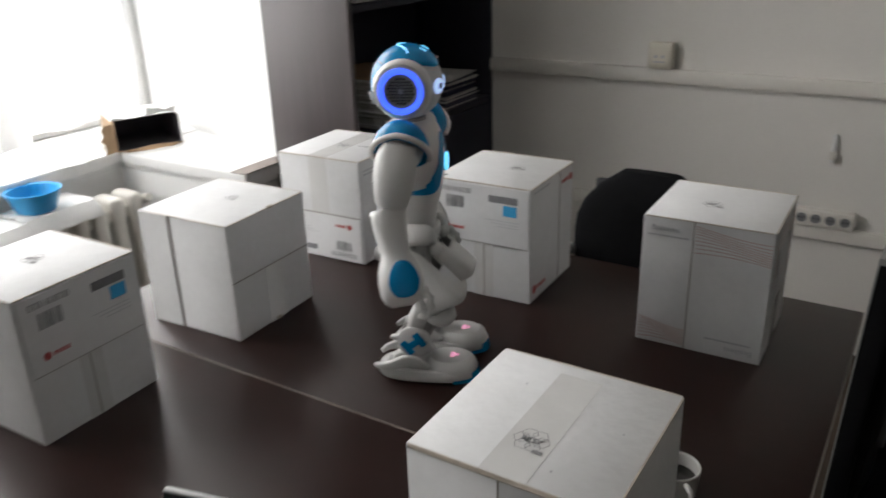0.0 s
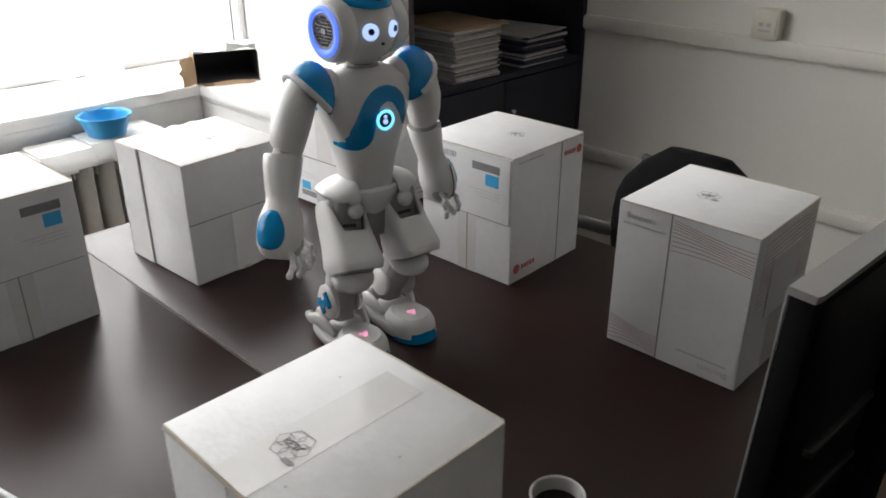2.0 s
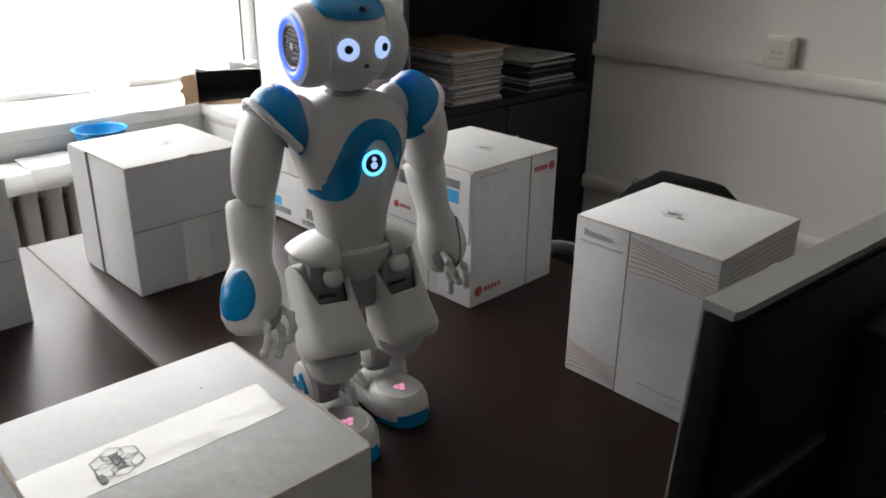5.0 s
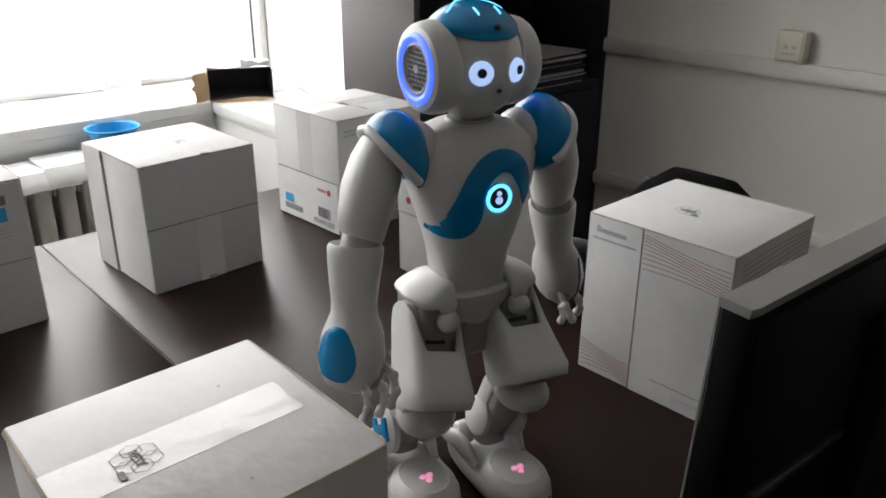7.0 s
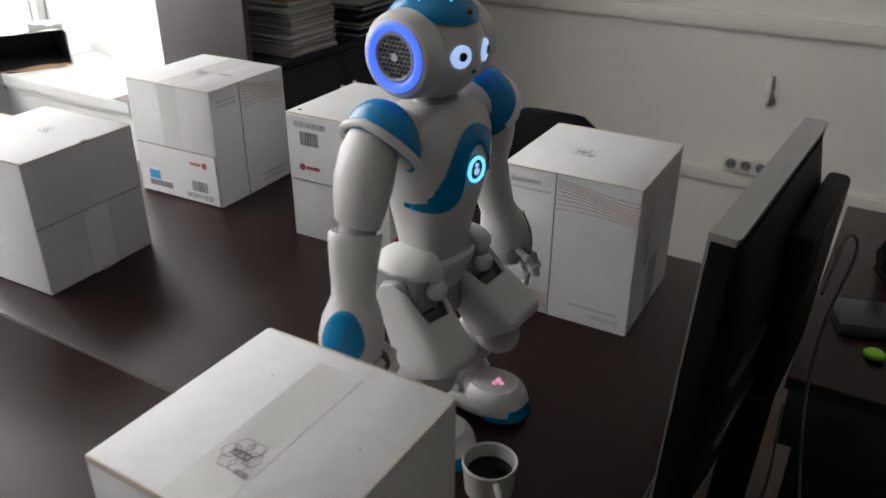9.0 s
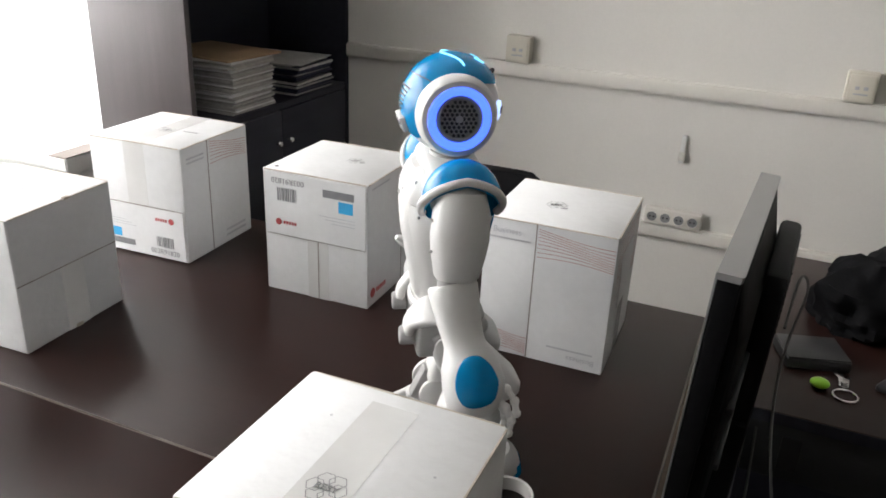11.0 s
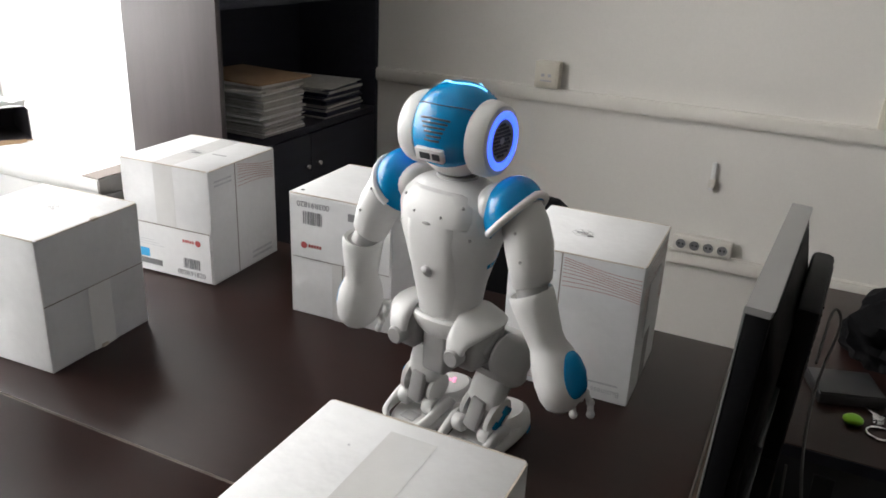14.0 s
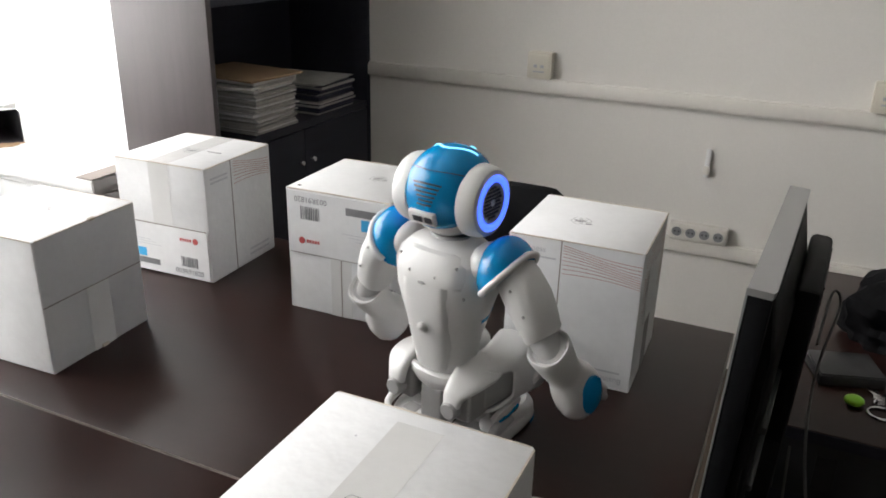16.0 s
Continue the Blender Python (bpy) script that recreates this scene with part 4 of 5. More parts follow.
part("chest_swoosh", chest_patch([(-0.0545, 0.0165, 0.004), (-0.0485, 0.015, 0.020), (-0.034, 0.0255, 0.035), (-0.026, 0.0505, 0.033), (-0.014, 0.0755, 0.028), (0.006, 0.0875, 0.024), (0.026, 0.0835, 0.023), (0.038, 0.0655, 0.021), (0.042, 0.0455, 0.012), (0.043, 0.0355, 0.005)], 0.0022), RBLUE, torso, "blue swoosh on the chest")
m = Matrix.Translation((0.0552, 0.004, 0.0505)) @ pose(0, 0, 0, 0, 90, 0)
btn = part("chest_button", lathe([(0, 0.003), (0.0145, 0.003), (0.0155, 0.001), (0.0155, -0.006), (0, -0.006)], 28, m=m), RDARK, torso)
part("button_ring", ring(0.0135, 0.0022, m @ pose(0, 0, 0.0032), 36, 8), GLOW_CYAN, btn, "glowing cyan ring")
bm = lathe([(0, 0.0045), (0.0028, 0.0045), (0.0028, 0.003), (0, 0.003)], 10, m=m @ pose(-0.005, 0, 0))
lathe([(0, 0.0045), (0.0042, 0.0045), (0.0042, 0.003), (0, 0.003)], 10, m=m @ pose(0.0025, 0, 0), bm=bm)
part("button_mark", bm, GLOW_EYE, btn, "pale glowing pictogram")
# back of the torso: a knob, a raised plate, screws
part("back_knob", lathe([(0, 0.016), (0.004, 0.014), (0.0065, 0.006), (0.008, -0.004), (0, -0.004)], 14, m=Matrix.Translation(torso_front(0, 0.006, 0, True)) @ pose(0, 0, 0, 0, -60)), RWHITE, torso)


def back_panel(stations, lift, cols=13):
    """A raised panel on the back: (z, half width) stations, its rim turned down onto the shell."""
    bm = bmesh.new()
    N = len(stations) - 1
    rows = []
    for i, (z, w) in enumerate(stations):
        row = []
        for k in range(cols):
            u = 2 * k / (cols - 1) - 1
            edge = i in (0, N) or k in (0, cols - 1)
            row.append(bm.verts.new(torso_front(w * u, z, -0.001 if edge else lift, True)))
        rows.append(row)
    for p, q in zip(rows, rows[1:]):
        for k in range(cols - 1):
            bm.faces.new((p[k], p[k + 1], q[k + 1], q[k]))
    return bm


part("back_plate", back_panel([(-0.06, 0.024), (-0.057, 0.0265), (-0.03, 0.033), (0.0, 0.0365), (0.03, 0.038), (0.06, 0.0385), (0.074, 0.037), (0.077, 0.0355)], 0.0035), RWHITE, torso)
part("back_yoke", back_panel([(0.071, 0.052), (0.0735, 0.055), (0.085, 0.0585), (0.1, 0.055), (0.111, 0.044), (0.114, 0.04)], 0.0052), RWHITE, torso, "raised white yoke between the shoulders")
part("back_latch", ball(torso_front(0, 0.074, 0.0055, True), (0.002, 0.007, 0.0022), 10), RGREY, torso)
for y, z in ((-0.045, 0.1), (0.045, 0.1), (-0.02, 0.085), (0.022, 0.085), (-0.055, 0.06), (0.055, 0.06)):
    part("screw_hole", ball(torso_front(y, z, 0.0045 if z > 0.075 else 0.0, True), (0.0022, 0.0022, 0.0022), 8), RGREY, torso)
part("neck_collar", loft([((0.002, 0, 0.119), 0.027, 0.03), ((0.002, 0, 0.126), 0.024, 0.026)], 28), RGREY, torso)
part("neck", loft([((0.002, 0, 0.12), 0.017, 0.017), ((0.002, 0, 0.15), 0.018, 0.018)], 24), RGREY, torso)
part("pelvis", loft([((0.004, 0, -0.124), 0.011, 0.011), ((0.004, 0, -0.117), 0.021, 0.019), ((0.003, 0, -0.1), 0.033, 0.033), ((0.001, 0, -0.084), 0.041, 0.0465), ((0, 0, -0.074), 0.0445, 0.053), ((0, 0, -0.066), 0.0445, 0.0535), ((0, 0, -0.0625), 0.0415, 0.05)], 36, 2.3), RWHITE, torso, "white plastic pelvis shell")
for s in (-1, 1):
    part("waist_tab", ball((0.004, s * 0.051, -0.066), (0.026, 0.009, 0.0105), 20), RWHITE, torso)
    part("waist_screw", ball((-0.03, s * 0.0445, -0.074), (0.0022, 0.0022, 0.0022), 8), RGREY, torso)
part("waist_seam", loft([((0, 0, -0.0695), 0.037, 0.0425), ((0, 0, -0.0655), 0.0375, 0.043)], 36, 2.6), RGREY, torso)
for s in (-1, 1):
    part("shoulder_bridge", ball((0, s * 0.066, 0.1), (0.034, 0.026, 0.028), 22), RWHITE, torso)



def band(points, sizes, side, n=20, power=2.8):
    """A rounded strap along the points; sizes are (half width, half thickness), the width across the side direction."""
    bm = bmesh.new()
    P = curve(points, 6)
    L = len(P) - 1
    loops = []
    for i, p in enumerate(P):
        d = (P[min(i + 1, L)] - P[max(i - 1, 0)]).normalized()
        b = (side - side.dot(d) * d).normalized()
        a = d.cross(b)
        w, t = (float(np.interp(i / L, [k / (len(sizes) - 1) for k in range(len(sizes))], [q[c] for q in sizes])) for c in (0, 1))
        loop = []
        for k in range(n):
            u, v = math.cos(2 * math.pi * k / n), math.sin(2 * math.pi * k / n)
            loop.append(bm.verts.new(p + b * w * math.copysign(abs(u) ** (2 / power), u) + a * t * math.copysign(abs(v) ** (2 / power), v)))
        loops.append(loop)
    for p, q in zip(loops, loops[1:]):
        for k in range(n):
            bm.faces.new((p[k], p[(k + 1) % n], q[(k + 1) % n], q[k]))
    bm.faces.new(loops[0])
    bm.faces.new(loops[-1])
    return bm


# hip brackets: a white saddle from a ball in front over the joint to a pin behind
for s in (-1, 1):
    h = Vector((0, s * 0.05, -0.088))
    side = Vector((0, s, -0.35)).normalized()
    path = [(0.041, -s * 0.004, 0.008), (0.040, -s * 0.003, 0.018), (0.030, s * 0.002, 0.026), (0.004, s * 0.008, 0.0285), (-0.026, s * 0.006, 0.025), (-0.045, 0, 0.010), (-0.050, -s * 0.002, -0.006)]
    br = part("hip_bracket", band([h + Vector(p) for p in path], [(0.0075, 0.005), (0.012, 0.006), (0.023, 0.0075), (0.0265, 0.008), (0.024, 0.008), (0.016, 0.0075), (0.0125, 0.0065)], side), RWHITE, torso, "white saddle-shaped hip bracket")
    part("hip_ball", ball(h + Vector((0.0415, -s * 0.004, -0.002)), (0.0125, 0.013, 0.013), 20), RWHITE, br)
    part("hip_pin", lathe([(0, 0.008), (0.0105, 0.008), (0.0125, 0.005), (0.0125, -0.01), (0, -0.01)], 22, m=Matrix.Translation(h + Vector((-0.052, -s * 0.002, -0.012))) @ pose(0, 0, 0, 0, -90)), RGREY, br)
    part("hip_block", box(-0.040, 0.034, s * 0.05 - 0.0215, s * 0.05 + 0.0215, -0.122, -0.07, 0.006, 3), RGREY, torso, "grey hip servo block")
part("pelvis_core", box(-0.034, 0.03, -0.02, 0.02, -0.15, -0.09, 0.006, 3), RGREY, torso)

# shoulder pads
for s in (-1, 1):
    c = Vector((0.002, s * 0.09, 0.093))
    bm = bmesh.new()
    rows = []
    for i in range(15):
        row = []
        for k in range(33):
            ph = 2 * math.pi * k / 32
            a = radians(96 + 8 * abs(math.sin(ph))) * (i + 0.5) / 14.5
            g = 1.0 if i < 14 else 0.955
            u, v, w = math.sin(a) * math.sin(ph), math.sin(a) * math.cos(ph), math.cos(a)
            v, w = v * 0.78 - w * 0.62, v * 0.62 + w * 0.78
            row.append(bm.verts.new(c + Vector((u * 0.0455 * g, s * v * 0.035 * g, w * 0.049 * g))))
        rows.append(row)
    top = bm.verts.new(c + Vector((0, -s * 0.62 * 0.035, 0.78 * 0.049)))
    for k in range(32):
        bm.faces.new((top, rows[0][k], rows[0][k + 1]))
    for p, q in zip(rows, rows[1:]):
        for k in range(32):
            bm.faces.new((p[k], p[k + 1], q[k + 1], q[k]))
    rim = [c + (v.co - c) * 1.03 for v in rows[13][:11]][::-1] + [c + (v.co - c) * 1.03 for v in rows[13][22:32]][::-1]
    bmesh.ops.remove_doubles(bm, verts=bm.verts, dist=1e-5)
    part("shoulder_pad", bm, RBLUE, torso, "glossy blue shoulder cap")
    part("pad_rim", tube(rim, 0.0048, 10), RWHITE, torso, "white rim of the shoulder cap")

# head, about the neck joint
head = part("head", ball((0, 0, -0.001), (0.057, 0.0535, 0.0575), 44), RWHITE, robot, "rounded white head with a blue cap")
HC = Vector((0, 0, 0))
for s in (-1, 1):
    m = Matrix.Translation((-0.002, s * 0.03, -0.003)) @ pose(0, 0, 0, -90 * s) @ Matrix.Diagonal((1.05, 1.05, 1, 1))
    pod = part("ear_pod", lathe([(0.040, 0.004), (0.0445, 0.0085), (0.0448, 0.014), (0.0442, 0.022), (0.0425, 0.0285), (0.04, 0.0325), (0.034, 0.0345), (0.0315, 0.0305), (0, 0.0302)], 44, m=m), RWHITE, head)
    part("ear_light", ring(0.0302, 0.0048, m @ pose(0, 0, 0.0335) @ Matrix.Diagonal((1, 1, 0.75, 1)), 48, 10), GLOW_EAR, head, "glowing blue ring round the ear")
    part("ear_inner_ring", ring(0.0232, 0.0026, m @ pose(0, 0, 0.0325), 40, 8), RGREY, head)
    part("speaker_plate", lathe([(0, 0.0325), (0.0222, 0.0315), (0.0222, 0.029), (0, 0.029)], 32, m=m), RGREY, head)
    bm = bmesh.new()
    for q in range(-4, 5):
        for w in range(-4, 5):
            x, y = q * 0.0052 + (w % 2) * 0.0026, w * 0.0045
            if 0.004 < math.hypot(x, y) < 0.0195:
                lathe([(0, 0.0336), (0.0019, 0.0334), (0.0019, 0.031), (0, 0.031)], 6, m=m @ pose(x, y, 0), bm=bm)
    tagged(part("speaker_perforation", bm, RDARK, head), kind="stuff")
    part("speaker_hub", lathe([(0, 0.0345), (0.0042, 0.034), (0.0042, 0.031), (0, 0.031)], 14, m=m), INKPALE, head)
# blue cap: a shell grown round an axis tilted back
ax = pose(0, 0, 0, 0, -32)
bm = bmesh.new()
rows = []
NP = 64
for i in range(19):
    row = []
    for k in range(NP):
        ph = 2 * math.pi * k / NP
        c = math.cos(ph)
        reach = 88 + 6 * c ** 1.2 - 19 * (4 * c * (1 - c)) ** 1.5 if c > 0 else 88 + 11 * (-c) ** 0.8
        th = radians(reach) * (i + 0.001) / 18
        g = 1.045 if i < 17 else (1.03 if i == 17 else 1.0)
        d = ax @ Vector((math.sin(th) * c, math.sin(th) * math.sin(ph), math.cos(th)))
        row.append(bm.verts.new(Vector((d.x * 0.058 * g, d.y * 0.0575 * g, d.z * 0.0585 * g))))
    rows.append(row)
for p, q in zip(rows, rows[1:]):
    for k in range(NP):
        bm.faces.new((p[k], p[(k + 1) % NP], q[(k + 1) % NP], q[k]))
bm.faces.new(rows[0])
cap = part("blue_cap", bm, RBLUE, head, "glossy blue skull cap")


def on_cap(lat, lon, g=1.055):
    """A place on the cap: degrees from straight up towards the back, and to the left."""
    a, b = radians(lat), radians(lon)
    d = Vector((-math.sin(a) * math.cos(b), math.sin(b), math.cos(a) * math.cos(b)))
    return Vector((d.x * 0.058 * g, d.y * 0.0575 * g, d.z * 0.0585 * g))


part("cap_light", tube([on_cap(-8 + 22 * math.cos(radians(a)) ** 2, a * 0.42) for a in range(-80, 81, 10)], 0.0011, 6), GLOW_CYAN, cap, "glowing cyan line on the skull")
for lon in (-17, 17):
    part("cap_light", tube([on_cap(la, lon * 0.7) for la in range(-34, -18, 4)], 0.001, 6), GLOW_CYAN, cap)
part("cap_seam", tube([on_cap(42 + 10 * math.cos(radians(a * 2)), a) for a in range(-44, 45, 8)], 0.0006, 5), RDARK, cap)
for k in range(6):
    part("vent_slit", tube([on_cap(68 + 5 * k, a, 1.046) for a in range(-20 + 2 * k, 21 - 2 * k, 5)], 0.0014, 5), RDARK, cap)
pm = Matrix.Translation(on_cap(110, 3, 1.048)) @ pose(0, 0, 0, 0, -20)
part("port_panel", box(-0.004, 0.003, -0.02, 0.02, -0.009, 0.009, 0.002), RWHITE, cap, "white panel with ports", at=pm)
for y0, y1 in ((-0.016, -0.006), (-0.002, 0.012)):
    part("port", box(-0.0052, -0.0038, y0, y1, -0.004, 0.004), RDARK, cap, at=pm)
# eyes and mouth
for s in (-1, 1):
    d = Vector((0.925, s * 0.385, -0.05)).normalized()
    p = Vector((d.x * 0.058, d.y * 0.056, d.z * 0.059))
    m = Matrix.Translation(p) @ d.to_track_quat("Z", "Y").to_matrix().to_4x4()
    e = part("eye", lathe([(0, 0.0022), (0.007, 0.002), (0.0115, 0.0006), (0.0122, -0.001), (0.0122, -0.004), (0, -0.004)], 26, m=m), GLOW_EYE, head, "glowing pale blue eye")
    part("pupil", lathe([(0, 0.0036), (0.0045, 0.0034), (0.005, 0.0015), (0, 0.0015)], 16, m=m @ pose(s * 0.0, 0.001, 0)), RDARK, e)
part("mouth", ball((0.0535, 0, -0.0215), (0.0025, 0.003, 0.0024), 10), RDARK, head)
part("forehead_camera", ball((0.0475, 0, 0.0395), (0.003, 0.004, 0.003), 12), RDARK, head)


def finger(points):
    """Slim links between rounded knuckles."""
    bm = bmesh.new()
    for a, b in zip(points, points[1:]):
        tube([a, b], 0.0042, 8, bm)
    for p in points[1:]:
        ball(p, (0.0056, 0.0056, 0.0056), 10, bm)
    return bm


# forearm stations from the cuff down: height, middle, half widths
FOREARM = [(-0.004, 0, 0, 0.028, 0.026), (-0.024, 0, 0, 0.0258, 0.0235), (-0.042, 0.001, 0, 0.0238, 0.0215), (-0.052, 0.002, 0.0005, 0.0242, 0.0218), (-0.062, 0.003, 0.0015, 0.0288, 0.025), (-0.074, 0.003, 0.0025, 0.0335, 0.028), (-0.093, 0.003, 0.003, 0.0362, 0.0298), (-0.11, 0.002, 0.0025, 0.0342, 0.0272), (-0.122, 0.001, 0.001, 0.0275, 0.0215), (-0.129, 0, 0, 0.017, 0.0135)]


# arms, along -z from each joint
def arm(s):
    up = part("upper_arm", loft([((0, s * 0.004, 0.02), 0.014, 0.014), ((0, s * 0.006, 0.012), 0.026, 0.022), ((0, s * 0.007, -0.01), 0.0325, 0.026), ((0, s * 0.007, -0.04), 0.0335, 0.0275), ((0, s * 0.005, -0.062), 0.0305, 0.026), ((0, s * 0.002, -0.084), 0.026, 0.0235), ((0, 0, -0.0885), 0.0225, 0.0205)], 32, 2.2), RWHITE, robot, "white upper arm")
    part("elbow_joint", loft([((0, 0, -0.084), 0.0215, 0.0195), ((0, 0, -0.118), 0.0205, 0.0185)], 24), RGREY, up)
    for z in (-0.02, -0.055):
        part("screw", ball((-0.0325, s * 0.012, z), (0.002, 0.002, 0.002), 8), RGREY, up)
    fo = part("forearm", loft([((0, 0, 0.002), 0.0165, 0.0155), ((0.002, 0, 0.0125), 0.0245, 0.0225), ((0.0005, 0, 0.0145), 0.0272, 0.0252), ((0, 0, 0.011), 0.029, 0.027)] + [((x, s * y, z), a, b) for z, x, y, a, b in FOREARM], 36, 2.25), RWHITE, robot, "white forearm with a blue hand shield")
    part("cuff_lining", loft([((0.0005, 0, 0.003), 0.0195, 0.0185), ((0.001, 0, 0.0115), 0.0235, 0.0215)], 28), RGREY, fo)
    bm = bmesh.new()
    rows = []
    for i in range(15):
        q = i / 14
        z = -0.118 + 0.058 * q
        cx, cy, rx, ry = (float(np.interp(-z, [-f[0] for f in FOREARM], [f[c] for f in FOREARM])) for c in (1, 2, 3, 4))
        w = 0.98 * math.sqrt(max(0.0, 1 - (2 * q - 1) ** 2)) * (1 - 0.25 * q) + 0.001
        row = []
        for k in range(11):
            a = w * (k / 5 - 1)
            lift = 0.0022 if 0 < k < 10 and 0 < i < 14 else -0.0015
            row.append(bm.verts.new((cx + (rx + lift) * math.sin(a), s * (cy + (ry + lift) * math.cos(a)), z)))
        rows.append(row)
    for p, q in zip(rows, rows[1:]):
        for k in range(10):
            bm.faces.new((p[k], p[k + 1], q[k + 1], q[k]))
    part("hand_shield", bm, RBLUE, fo, "blue oval shield")
    part("palm", ball((0.017, -s * 0.004, -0.104), (0.02, 0.02, 0.024), 20), RGREY, fo)
    if s > 0:
        part("hand_seam", tube(curve([(0.03, s * 0.016, -0.06), (0.0375, s * 0.012, -0.085), (0.036, s * 0.008, -0.11), (0.024, s * 0.004, -0.126)], 5), 0.0011, 6), RDARK, fo, "dark parting line of the hand shell")
    for y in (-0.013, 0.013):
        f = finger([(0.024, y * 0.8, -0.112), (0.033, y, -0.124), (0.036, y * 1.05, -0.138), (0.03, y, -0.15)])
        part("finger", f, RWHITE, fo)
    part("thumb", finger([(0.03, -s * 0.014, -0.1), (0.044, -s * 0.016, -0.11), (0.05, -s * 0.013, -0.124), (0.048, -s * 0.008, -0.136)]), RWHITE, fo)
    for ob in (fo, *fo.children):
        ob.data.transform(Matrix.Diagonal((1, 1, 1.075, 1)))
    return up, fo


# legs, along -z from hip and knee; the foot from the ankle
THIGH = [(-0.1125, 0.017, 0.0385, 0.036), (-0.109, 0.0175, 0.042, 0.039), (-0.1, 0.016, 0.0425, 0.0395), (-0.07, 0.009, 0.037, 0.0365), (-0.047, 0.003, 0.034, 0.035), (-0.02, -0.003, 0.031, 0.0345), (0.012, -0.006, 0.027, 0.0335)]


def thigh_shell(n=72):
    """A boxy sleeve, its sides rising to rounded ears, its front and back cut low."""
    bm = bmesh.new()

    def soft(k):
        k = min(1.0, max(0.0, k))
        return k * k * (3 - 2 * k)

    cols = []
    for k in range(n):
        a = 2 * math.pi * (k + 0.5) / n
        u = math.copysign(abs(math.cos(a)) ** 0.45, math.cos(a))
        v = math.copysign(abs(math.sin(a)) ** 0.45, math.sin(a))
        low = -0.05 if u > 0 else -0.046
        top = low + (0.004 - 0.026 * abs(u) ** 3 - low) * soft((abs(v) - 0.55) / 0.35)
        col = []
        for z, g, inset in [(-0.1118, 0, 0.008)] + [(-0.1125 + (top + 0.1125) * (i / 11) ** 0.9, 0, 0) for i in range(11)] + [(top - 0.0012, 0, 0.0003), (top, 0, 0.0022), (top - 0.0012, 0, 0.0042), (top - 0.02, 0, 0.005)]:
            c, ra, rb = (float(np.interp(z, [r[0] for r in THIGH], [r[q] for r in THIGH])) for q in (1, 2, 3))
            col.append(bm.verts.new((c + (ra - inset) * u, (rb - inset) * v, z)))
        cols.append(col)
    for k in range(n):
        p, q = cols[k], cols[(k + 1) % n]
        for i in range(len(p) - 1):
            bm.faces.new((p[i], q[i], q[i + 1], p[i + 1]))
    bm.faces.new([c[0] for c in cols][::-1])
    return bm


